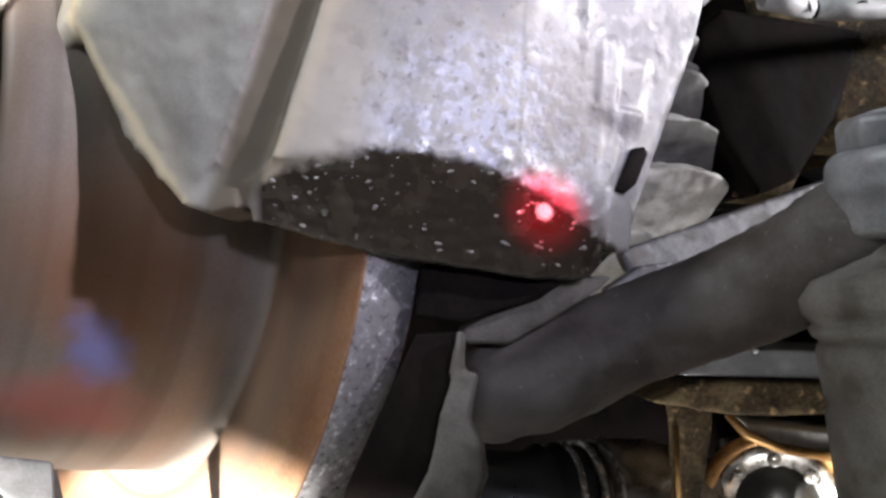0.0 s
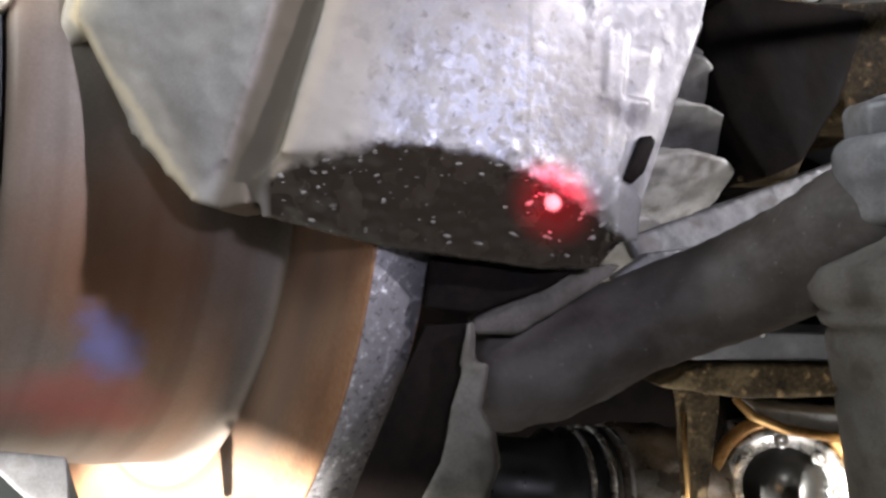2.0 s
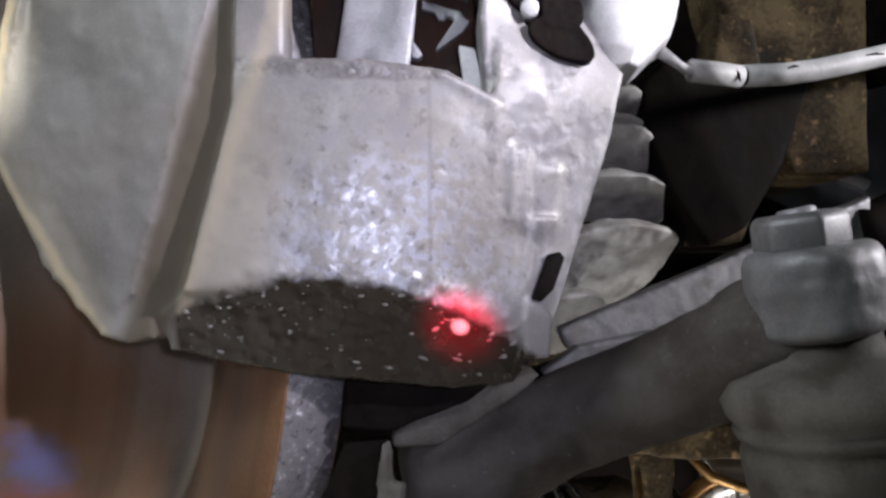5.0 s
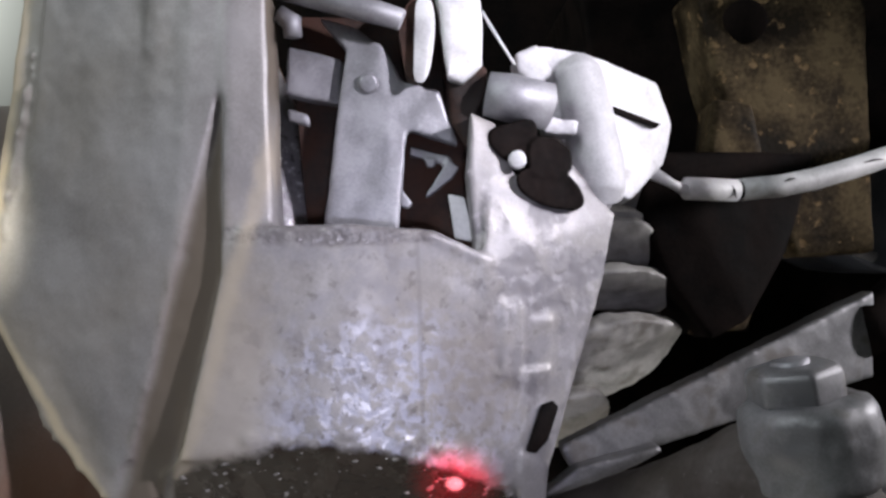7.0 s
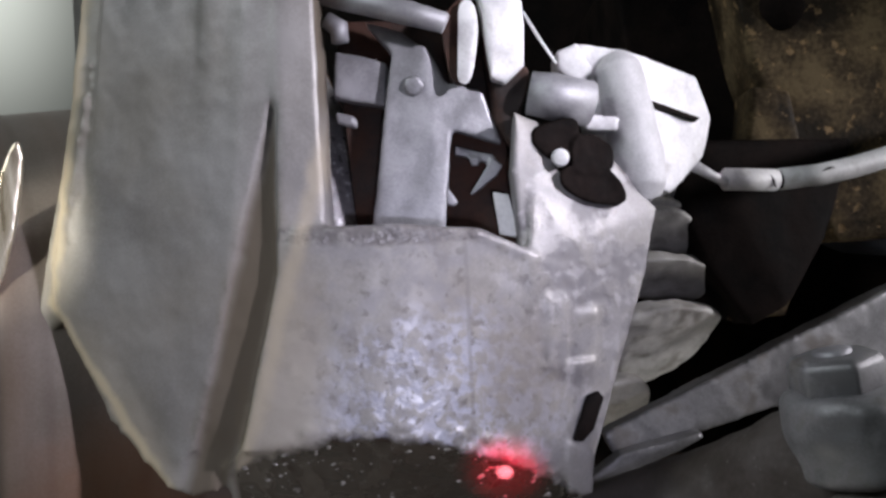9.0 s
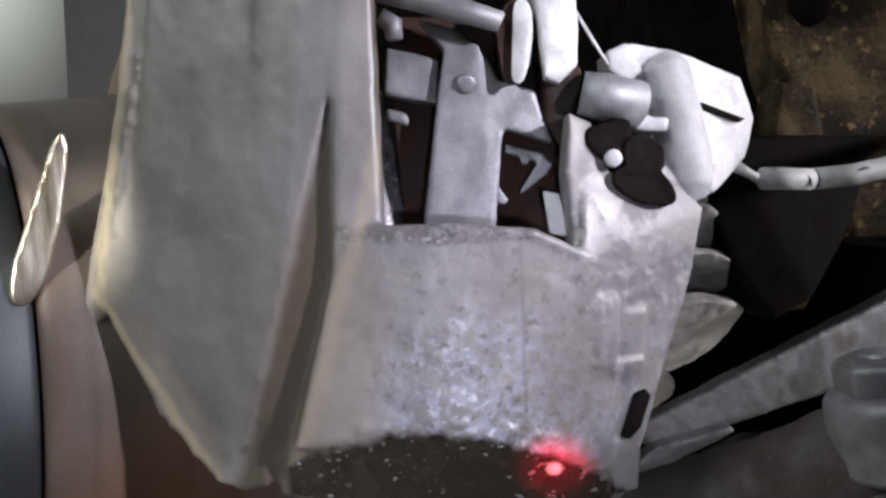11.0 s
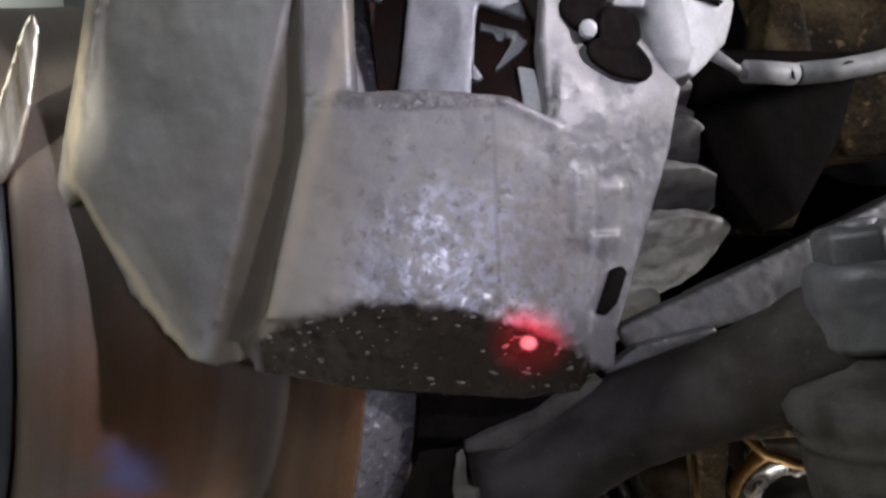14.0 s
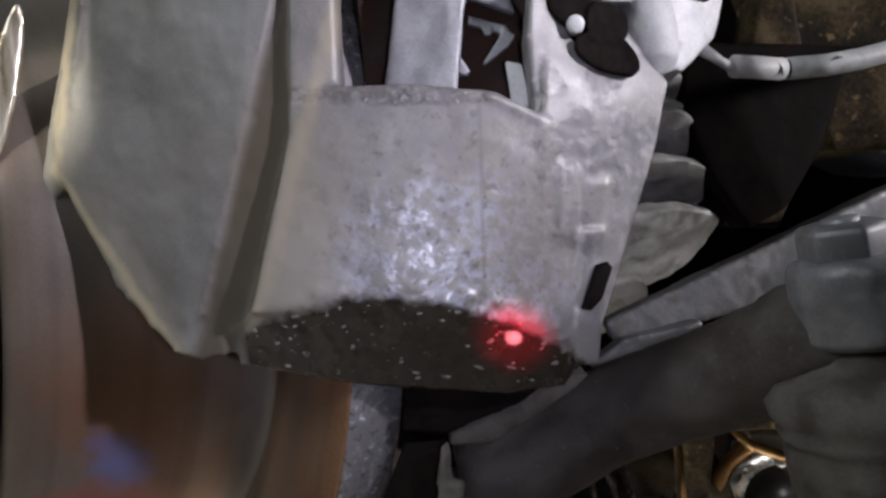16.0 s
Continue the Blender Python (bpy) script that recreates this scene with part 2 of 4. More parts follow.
def layer(m, mask_of, colour, rough, bump_scale=0.0, bump=0.0):
    """Lays a second surface (dirt, wet, paint, light and shade as colour) over a material where the mask says so.
    mask_of(nodes, links, x, y, z) gives the mask's socket.
    """
    nt = m.node_tree
    n, l = nt.nodes, nt.links
    b = n["Principled BSDF"]
    xyz, tc = n.new("ShaderNodeSeparateXYZ"), n.new("ShaderNodeTexCoord")
    l.new(tc.outputs["Object"], xyz.inputs[0])
    mask = mask_of(n, l, tc.outputs["Object"], xyz.outputs)
    for name, value in (("Base Color", (*colour, 1)), ("Roughness", rough), ("Metallic", 0.0)):
        if name == "Metallic" and not b.inputs["Metallic"].is_linked and b.inputs["Metallic"].default_value == 0:
            continue
        mix = n.new("ShaderNodeMix")
        mix.data_type = "RGBA" if name == "Base Color" else "FLOAT"
        ins = [k for k in mix.inputs if k.type == ("RGBA" if name == "Base Color" else "VALUE") and k.name in ("A", "B")]
        out = [k for k in mix.outputs if k.type == ("RGBA" if name == "Base Color" else "VALUE")][0]
        l.new(mask, mix.inputs[0])
        if b.inputs[name].is_linked:
            l.new(b.inputs[name].links[0].from_socket, ins[0])
        else:
            ins[0].default_value = b.inputs[name].default_value
        ins[1].default_value = value
        l.new(out, b.inputs[name])
    if bump:
        vor, mul, bp = n.new("ShaderNodeTexVoronoi"), n.new("ShaderNodeMath"), n.new("ShaderNodeBump")
        vor.feature = "SMOOTH_F1"
        vor.inputs["Scale"].default_value = bump_scale
        l.new(tc.outputs["Object"], vor.inputs["Vector"])
        mul.operation = "MULTIPLY"
        l.new(vor.outputs["Distance"], mul.inputs[0])
        l.new(mask, mul.inputs[1])
        bp.inputs["Strength"].default_value, bp.inputs["Distance"].default_value, bp.invert = bump, 0.0015, True
        l.new(mul.outputs[0], bp.inputs["Height"])
        if b.inputs["Normal"].is_linked:
            l.new(b.inputs["Normal"].links[0].from_socket, bp.inputs["Normal"])
        l.new(bp.outputs["Normal"], b.inputs["Normal"])


def calc(n, l, op, a, b=0.0, c=0.0):
    m = n.new("ShaderNodeMath")
    m.operation = op
    for i, v in enumerate((a, b, c)):
        if hasattr(v, "is_linked"):
            l.new(v, m.inputs[i])
        else:
            m.inputs[i].default_value = v
    return m.outputs[0]


def ragged(n, l, vec, scale, size):
    t = n.new("ShaderNodeTexNoise")
    t.inputs["Scale"].default_value, t.inputs["Detail"].default_value = scale, 5
    l.new(vec, t.inputs["Vector"])
    return calc(n, l, "MULTIPLY_ADD", t.outputs["Fac"], size, -size / 2)


def step(n, l, v, lo, hi):
    m = n.new("ShaderNodeMapRange")
    m.interpolation_type = "SMOOTHSTEP"
    m.inputs["From Min"].default_value, m.inputs["From Max"].default_value = lo, hi
    l.new(v, m.inputs["Value"])
    return m.outputs["Result"]


def blob(n, l, vec, xyz, centre, radii, noise_scale=250, noise_size=0.6, soft=0.5):
    d = None
    for k in range(3):
        e = calc(n, l, "POWER", calc(n, l, "ABSOLUTE", calc(n, l, "MULTIPLY", calc(n, l, "SUBTRACT", xyz[k], centre[k]), 1 / radii[k])), 2)
        d = e if d is None else calc(n, l, "ADD", d, e)
    d = calc(n, l, "ADD", d, ragged(n, l, vec, noise_scale, noise_size))
    return calc(n, l, "SUBTRACT", 1.0, step(n, l, d, 1 - soft, 1 + soft))


BLUE_AT = (-0.0364, 0.4319, 0.5389)
RED_AT = (-0.0502, 0.4431, 0.5179)


# ---- mesh helpers ----
def part(name, bm, mat, parent=None, label="", smooth=True):
    me = bpy.data.meshes.new(name)
    bmesh.ops.recalc_face_normals(bm, faces=bm.faces)
    bm.to_mesh(me)
    bm.free()
    for p in me.polygons:
        p.use_smooth = smooth
    me.materials.append(mat)
    ob = new(name, me)
    ob.parent = parent
    if label:
        tagged(ob, label)
    return ob


def thing(name, place, label, category, group="", kind=""):
    ob = new(name)
    ob.empty_display_size = 0.01
    ob.location = place
    tagged(ob, label, category, group, kind)
    return ob


def home(ob):
    """Put the origin of each part back onto the world's, so that meshes are given in world metres."""
    for c in ob.children:
        c.matrix_parent_inverse = Matrix.Translation(ob.location).inverted()
    return ob


def hull(bm, pts):
    vs = [bm.verts.new(p) for p in pts]
    r = bmesh.ops.convex_hull(bm, input=vs)
    junk = list({g for g in r["geom_interior"] + r["geom_unused"] if isinstance(g, bmesh.types.BMVert)})
    bmesh.ops.delete(bm, geom=junk, context="VERTS")


def slab(bm, front, back):
    """A hull of a front outline and the same outline moved by back."""
    b = Vector(back)
    hull(bm, [Vector(p) for p in front] + [Vector(p) + b for p in front])


def softened(pts, rounds=3):
    """An outline with its corners cut off again and again."""
    pts = [Vector(p) for p in pts]
    for _ in range(rounds):
        pts = [q for a, b in zip(pts, pts[1:] + pts[:1]) for q in (a.lerp(b, 0.25), a.lerp(b, 0.75))]
    return pts


def tube(bm, points, radii, n=16):
    pts = [Vector(p) for p in points]
    rings = []
    for i, p in enumerate(pts):
        d = (pts[min(i + 1, len(pts) - 1)] - pts[max(i - 1, 0)]).normalized()
        a = d.cross(Vector((0.3, 0.2, 1)) if abs(d.z) < 0.9 else Vector((1, 0, 0))).normalized()
        c = d.cross(a)
        rings.append([bm.verts.new(p + radii[i] * (a * math.cos(2 * math.pi * k / n) + c * math.sin(2 * math.pi * k / n))) for k in range(n)])
    for r0, r1 in zip(rings, rings[1:]):
        for k in range(n):
            bm.faces.new((r0[k], r0[(k + 1) % n], r1[(k + 1) % n], r1[k]))
    bm.faces.new(rings[0][::-1])
    bm.faces.new(rings[-1])


def lathe(bm, centre, axis, profile, n=96, close=True):
    """Profile of (along, radius) turned round the axis."""
    c, ax = Vector(centre), Vector(axis).normalized()
    a = ax.cross(Vector((0, 0, 1)) if abs(ax.z) < 0.9 else Vector((1, 0, 0))).normalized()
    b = ax.cross(a)
    rings = []
    for h, r in profile:
        rings.append([bm.verts.new(c + ax * h + r * (a * math.cos(2 * math.pi * k / n) + b * math.sin(2 * math.pi * k / n))) for k in range(n)])
    pairs = list(zip(rings, rings[1:])) + ([(rings[-1], rings[0])] if close else [])
    for r0, r1 in pairs:
        for k in range(n):
            bm.faces.new((r0[k], r0[(k + 1) % n], r1[(k + 1) % n], r1[k]))


LUMPS = bpy.data.textures.new("cast_lumps", "CLOUDS")
LUMPS.noise_scale, LUMPS.noise_depth = 0.014, 2


def cast(ob, voxel=0.0012, rounds=4, lump=0.0012):
    """Melts the overlapping solids of a part into one casting with rounded edges."""
    r = ob.modifiers.new("melt", "REMESH")
    r.mode, r.voxel_size, r.use_smooth_shade = "VOXEL", voxel, True
    s = ob.modifiers.new("round", "SMOOTH")
    s.factor, s.iterations = 0.5, rounds
    d = ob.modifiers.new("uneven", "DISPLACE")
    d.texture, d.strength, d.mid_level, d.texture_coords = LUMPS, lump, 0.5, "LOCAL"
    return ob


def rounded(ob, width, segments=2):
    b = ob.modifiers.new("edges", "BEVEL")
    b.width, b.segments, b.limit_method, b.angle_limit = width, segments, "ANGLE", radians(35)
    return ob


# ---- the place ----
S, T = 1.6, 1.5
bm = bmesh.new()
slab(bm, [(-S, -S, 0), (S, -S, 0), (S, S, 0), (-S, S, 0)], (0, 0, -0.1))
tagged(part("floor", bm, CONCRETE, None, smooth=False), "dark concrete garage floor under the car, out of view", "floor", kind="structure")
for name, pts, back in (
    ("wall_north", [(-0.55, S, 0), (S, S, 0), (S, S, T), (-0.55, S, T)], (0, 0.1, 0)),
    ("wall_south", [(-S, -S, 0), (S, -S, 0), (S, -S, T), (-S, -S, T)], (0, -0.1, 0)),
    ("wall_east", [(S, -S, 0), (S, S, 0), (S, S, T), (S, -S, T)], (0.1, 0, 0)),
    ("wall_west", [(-S, -S, 0), (-S, S, 0), (-S, S, T), (-S, -S, T)], (-0.1, 0, 0)),
):
    bm = bmesh.new()
    slab(bm, pts, back)
    tagged(part(name, bm, PLASTER, None, smooth=False), "plain grey plastered garage wall", "wall", kind="structure")
bm = bmesh.new()
slab(bm, [(-S, -S, T), (S, -S, T), (S, S, T), (-S, S, T)], (0, 0, 0.1))
tagged(part("ceiling", bm, PLASTER, None, smooth=False), "plain grey garage ceiling", "ceiling", kind="structure")

layer(CAST, lambda n, l, v, p: calc(n, l, "MULTIPLY", step(n, l, ragged(n, l, v, 14, 1.0), -0.05, 0.2), 0.35), (0.22, 0.19, 0.155), 0.6)
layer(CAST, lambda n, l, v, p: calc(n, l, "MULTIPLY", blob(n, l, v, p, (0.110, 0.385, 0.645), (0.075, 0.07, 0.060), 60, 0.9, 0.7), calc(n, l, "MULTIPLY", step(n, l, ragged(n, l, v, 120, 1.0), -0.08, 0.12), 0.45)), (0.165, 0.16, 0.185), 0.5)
# torch highlight over the wet edge, painted as paler bluish speckle with more gloss
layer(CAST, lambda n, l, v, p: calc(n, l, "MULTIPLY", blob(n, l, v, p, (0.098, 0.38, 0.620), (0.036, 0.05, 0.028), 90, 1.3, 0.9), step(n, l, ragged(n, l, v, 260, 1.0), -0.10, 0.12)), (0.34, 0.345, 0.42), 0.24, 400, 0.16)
layer(CAST, lambda n, l, v, p: calc(n, l, "MULTIPLY", blob(n, l, v, p, (0.102, 0.38, 0.632), (0.044, 0.05, 0.042), 120, 0.9, 0.6), calc(n, l, "MULTIPLY", step(n, l, ragged(n, l, v, 300, 1.0), 0.07, 0.2), 0.75)), (0.12, 0.11, 0.105), 0.42)
layer(CAST, lambda n, l, v, p: calc(n, l, "MULTIPLY", calc(n, l, "SUBTRACT", 1.0, step(n, l, calc(n, l, "ABSOLUTE", calc(n, l, "ADD", calc(n, l, "SUBTRACT", p[0], 0.1072), ragged(n, l, v, 200, 0.0012))), 0.0003, 0.0011)), 0.4), (0.13, 0.12, 0.12), 0.5)
# cream light at the foot of the crease, put into the colour
layer(CAST, lambda n, l, v, p: calc(n, l, "MULTIPLY", blob(n, l, v, p, (0.0305, 0.381, 0.607), (0.0035, 0.012, 0.024), 200, 1.2, 0.6), 0.6), (0.45, 0.38, 0.28), 0.7)
# golden edge light painted on, a wide faint band and a narrow strong one
layer(CAST, lambda n, l, v, p: calc(n, l, "MULTIPLY", left_edge(n, l, v, p, 0.022), 0.5), (0.30, 0.26, 0.19), 0.6)
layer(CAST, left_edge, (0.50, 0.42, 0.30), 0.6)
layer(CAST, lambda n, l, v, p: calc(n, l, "MULTIPLY", blob(n, l, v, p, (0.043, 0.38, 0.635), (0.016, 0.03, 0.05), 70, 1.2, 0.9), 0.5), (0.30, 0.26, 0.205), 0.6)
layer(CAST, lambda n, l, v, p: calc(n, l, "MULTIPLY", calc(n, l, "MULTIPLY", blob(n, l, v, p, (0.090, 0.378, 0.6765), (0.046, 0.02, 0.0042), 170, 1.4, 0.5), step(n, l, ragged(n, l, v, 200, 1.0), -0.2, 0.05)), 0.75), (0.12, 0.11, 0.115), 0.25, 600, 0.4)
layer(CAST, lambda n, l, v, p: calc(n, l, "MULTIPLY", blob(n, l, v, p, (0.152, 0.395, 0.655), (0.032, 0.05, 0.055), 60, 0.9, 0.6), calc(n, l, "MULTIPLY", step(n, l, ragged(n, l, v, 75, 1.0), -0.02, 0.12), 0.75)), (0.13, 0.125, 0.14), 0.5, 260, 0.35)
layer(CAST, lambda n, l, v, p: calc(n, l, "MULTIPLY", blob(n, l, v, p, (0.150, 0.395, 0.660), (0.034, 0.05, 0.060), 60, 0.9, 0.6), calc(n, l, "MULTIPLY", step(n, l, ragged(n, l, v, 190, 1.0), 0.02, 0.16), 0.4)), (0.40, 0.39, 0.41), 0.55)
layer(CAST, lambda n, l, v, p: calc(n, l, "MULTIPLY", blob(n, l, v, p, (0.123, 0.384, 0.628), (0.013, 0.03, 0.020), 90, 1.2, 0.7), 0.6), (0.15, 0.133, 0.122), 0.55)
layer(CAST, lambda n, l, v, p: calc(n, l, "MULTIPLY", blob(n, l, v, p, (0.100, 0.380, 0.640), (0.050, 0.05, 0.038), 90, 0.9, 0.5), calc(n, l, "MULTIPLY", step(n, l, ragged(n, l, v, 150, 1.0), 0.03, 0.16), 0.35)), (0.14, 0.125, 0.12), 0.5)
# highlight on the crest, then shade in the crease, both as colour
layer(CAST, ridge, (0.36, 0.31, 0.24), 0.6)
layer(CAST, shade_stripe, (0.085, 0.066, 0.045), 0.85)
layer(CAST, wet_edge, (0.024, 0.018, 0.0135), 0.26, 260, 0.3)
layer(CAST, lambda n, l, v, p: calc(n, l, "MULTIPLY", calc(n, l, "MULTIPLY", wet_edge(n, l, v, p), step(n, l, ragged(n, l, v, 110, 1.0), -0.02, 0.16)), 0.45), (0.05, 0.038, 0.029), 0.35)
layer(ARM, lambda n, l, v, p: calc(n, l, "MULTIPLY", step(n, l, ragged(n, l, v, 55, 1.0), 0.0, 0.22), 0.6), (0.025, 0.017, 0.011), 0.6)
layer(ARM, lambda n, l, v, p: calc(n, l, "MULTIPLY", step(n, l, ragged(n, l, v, 380, 1.0), 0.16, 0.24), 0.5), (0.2, 0.19, 0.18), 0.7)
layer(GREYSTEEL, lambda n, l, v, p: calc(n, l, "MULTIPLY", step(n, l, ragged(n, l, v, 70, 1.0), 0.02, 0.2), 0.6), (0.075, 0.055, 0.038), 0.7)
layer(BROWN, lambda n, l, v, p: calc(n, l, "MULTIPLY", step(n, l, ragged(n, l, v, 150, 1.0), 0.10, 0.2), 0.7), (0.34, 0.23, 0.12), 0.8, 300, 0.5)
layer(RUBBER, lambda n, l, v, p: calc(n, l, "MULTIPLY", step(n, l, ragged(n, l, v, 65, 1.0), -0.02, 0.2), 0.65), (0.035, 0.026, 0.018), 0.7, 300, 0.3)
layer(LOBE, lambda n, l, v, p: calc(n, l, "MULTIPLY", step(n, l, ragged(n, l, v, 90, 1.0), 0.0, 0.2), 0.5), (0.15, 0.12, 0.09), 0.7)
layer(PALE, lambda n, l, v, p: calc(n, l, "MULTIPLY", step(n, l, ragged(n, l, v, 130, 1.0), 0.05, 0.22), 0.4), (0.30, 0.28, 0.26), 0.7)
# paler blobs on the dusty arm paint in the light on its facets
LIT_DUST = (0.10, 0.092, 0.092)
layer(ARM, lambda n, l, v, p: calc(n, l, "MULTIPLY", blob(n, l, v, p, (0.1163, 0.4200, 0.5349), (0.026, 0.03, 0.030), 110, 1.3, 0.9), 0.35), LIT_DUST, 0.75)
layer(ARM, lambda n, l, v, p: calc(n, l, "MULTIPLY", blob(n, l, v, p, (0.1669, 0.4250, 0.5712), (0.038, 0.03, 0.012), 90, 1.3, 0.9), 0.45), LIT_DUST, 0.7)
layer(RUST, lambda n, l, v, p: calc(n, l, "MULTIPLY", circles(n, l, v, 80, 0.35, 0.8), 0.35), (0.10, 0.05, 0.03), 0.5)
layer(RUST, lambda n, l, v, p: calc(n, l, "MULTIPLY", circles(n, l, v, 30, 0.4, 0.7), 0.45), (0.34, 0.14, 0.06), 0.5)
layer(RUST, lambda n, l, v, p: calc(n, l, "MULTIPLY", inward(n, l, v), 0.7), (0.15, 0.11, 0.085), 0.45)
layer(HAT, lambda n, l, v, p: calc(n, l, "MULTIPLY", rings(n, l, v, 26, 0.36, 0.66), 0.4), (0.20, 0.11, 0.06), 0.5)
layer(HAT, lambda n, l, v, p: calc(n, l, "MULTIPLY", rings(n, l, v, 75, 0.4, 0.75), 0.4), (0.08, 0.055, 0.045), 0.45)
layer(HAT, lambda n, l, v, p: calc(n, l, "MULTIPLY", blob(n, l, v, p, (-0.0299, 0.4300, 0.5748), (0.026, 0.05, 0.034), 60, 1.6, 1.2), 0.6), (0.25, 0.10, 0.035), 0.5)
layer(HAT, lambda n, l, v, p: calc(n, l, "MULTIPLY", blob(n, l, v, p, BLUE_AT, (0.009, 0.02, 0.014), 90, 5.0, 1.8), 0.75), (0.16, 0.2, 0.55), 0.6)
layer(HAT, lambda n, l, v, p: calc(n, l, "MULTIPLY", blob(n, l, v, p, RED_AT, (0.024, 0.03, 0.013), 60, 3.0, 2.0), 0.75), (0.40, 0.11, 0.10), 0.6)

sky()

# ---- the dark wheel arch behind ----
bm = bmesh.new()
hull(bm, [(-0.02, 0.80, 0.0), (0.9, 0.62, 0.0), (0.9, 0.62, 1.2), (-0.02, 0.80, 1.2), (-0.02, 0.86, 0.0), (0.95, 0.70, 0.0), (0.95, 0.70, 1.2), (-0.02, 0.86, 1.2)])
tagged(part("wall_inner", bm, DARK, None, smooth=False), "near-black inner wheel arch panel", "body panel", kind="structure")
bm = bmesh.new()
slab(bm, [(-2.2, 2.0, -0.5), (0, 2.0, -0.5), (0, 2.0, 2), (-2.2, 2.0, 2)], (0, 0.02, 0))
tagged(part("backdrop", bm, SKY, None, smooth=False), "bright overcast daylight outside the garage", "backdrop", kind="structure")

# ---- brake disc ----
DISC = Vector((-0.0576, 0.5596, 0.6152))
OUT = Vector((-0.8103, -0.5859, 0.0077)).normalized()
disc = thing("brake_disc", DISC, "rusty vented brake disc with a worn rim behind the caliper", "brake disc")
bm = bmesh.new()
lathe(bm, DISC, OUT, [(0.0, 0.1495), (0.0, 0.160), (0.0, 0.2035), (-0.0006, 0.2046), (-0.0008, 0.2046), (-0.0232, 0.2046), (-0.0234, 0.2046), (-0.024, 0.2035), (-0.024, 0.1495)], 200)
part("friction_ring", bm, RUST, disc, "rust-brown friction face")
bm = bmesh.new()
lathe(bm, DISC, OUT, [(-0.0008, 0.2040), (-0.0012, 0.2049), (-0.0228, 0.2049), (-0.0232, 0.2040)], 240)
part("rim", bm, RIM, disc, "glittering worn grey rim")
bm = bmesh.new()
lathe(bm, DISC, OUT, [(-0.023, 0.12), (-0.023, 0.1494), (-0.0008, 0.1494), (-0.002, 0.1475), (-0.0045, 0.1455), (-0.0050, 0.1425), (-0.0035, 0.1395), (0.000, 0.1382), (0.004, 0.1380), (0.030, 0.1362), (0.070, 0.1300), (0.088, 0.1275), (0.092, 0.1262), (0.0945, 0.1240), (0.095, 0.1220), (0.094, 0.1200), (0.060, 0.1220), (0.012, 0.1260), (0.012, 0.04), (0.004, 0.04), (0.004, 0.12)], 200)
part("hat", bm, HAT, disc, "bare grey hat with blue and red chalk marks")
bm = bmesh.new()
lathe(bm, DISC, OUT, [(-0.12, 0.02), (-0.12, 0.05), (0.014, 0.061), (0.03, 0.03), (0.03, 0.02)], 48)
part("hub", bm, RUST, disc)
home(disc)

# ---- caliper ----
cal = thing("brake_caliper", (0.08, 0.39, 0.66), "grey cast-iron brake caliper, wet with fluid along its lower edge", "brake caliper")
bm = bmesh.new()
slab(bm, [(-0.020, 0.416, 0.84), (-0.028, 0.414, 0.77), (-0.040, 0.411, 0.69), (-0.044, 0.411, 0.665), (-0.043, 0.410, 0.654), (-0.019, 0.40, 0.614), (0.001, 0.392, 0.593), (0.011, 0.389, 0.590), (0.020, 0.387, 0.592)], (0.004, 0.03, 0))
slab(bm, [(-0.012, 0.4085, 0.84), (-0.027, 0.4065, 0.69), (-0.032, 0.4072, 0.655), (-0.027, 0.406, 0.64), (0.002, 0.3925, 0.598), (0.013, 0.387, 0.606), (0.029, 0.3815, 0.663), (0.042, 0.379, 0.71), (0.048, 0.378, 0.73), (0.048, 0.378, 0.84)], (0.004, 0.028, 0))
hull(bm, [(0.008, 0.392, 0.594), (0.024, 0.389, 0.592), (0.020, 0.3865, 0.62), (0.06, 0.3800, 0.66), (0.062, 0.380, 0.84), (0.03, 0.3825, 0.84), (0.03, 0.3835, 0.66), (0.02, 0.41, 0.60), (0.062, 0.40, 0.66), (0.062, 0.40, 0.84), (0.03, 0.40, 0.84)])
slab(bm, [(0.0455, 0.377, 0.66), (0.049, 0.377, 0.717), (0.051, 0.378, 0.84), (0.061, 0.379, 0.84), (0.062, 0.379, 0.66)], (0, 0.02, 0))
slab(bm, [(0.031, 0.378, 0.607), (0.045, 0.3762, 0.609), (0.06, 0.3751, 0.6105), (0.076, 0.3748, 0.610), (0.09, 0.3755, 0.609), (0.107, 0.3783, 0.604), (0.122, 0.3825, 0.600), (0.134, 0.388, 0.596), (0.0455, 0.3765, 0.665), (0.052, 0.3758, 0.679), (0.062, 0.3750, 0.6785), (0.076, 0.3748, 0.677), (0.09, 0.3755, 0.676), (0.102, 0.3772, 0.6745), (0.113, 0.3793, 0.673), (0.13, 0.3835, 0.664), (0.135, 0.3865, 0.62)], (0, 0.014, 0))
slab(bm, [(0.128, 0.382, 0.664), (0.128, 0.385, 0.60), (0.140, 0.392, 0.587), (0.147, 0.40, 0.588), (0.149, 0.40, 0.607), (0.158, 0.40, 0.628), (0.171, 0.402, 0.66), (0.176, 0.404, 0.681), (0.16, 0.40, 0.70), (0.13, 0.388, 0.69)], (0, 0.016, 0))
slab(bm, [(0.126, 0.386, 0.665), (0.124, 0.386, 0.695), (0.126, 0.387, 0.715), (0.134, 0.392, 0.712), (0.140, 0.394, 0.695), (0.15, 0.396, 0.67)], (0, 0.018, 0))
slab(bm, [(0.052, 0.385, 0.762), (0.13, 0.39, 0.768), (0.13, 0.39, 0.84), (0.052, 0.385, 0.84)], (0, 0.03, 0))
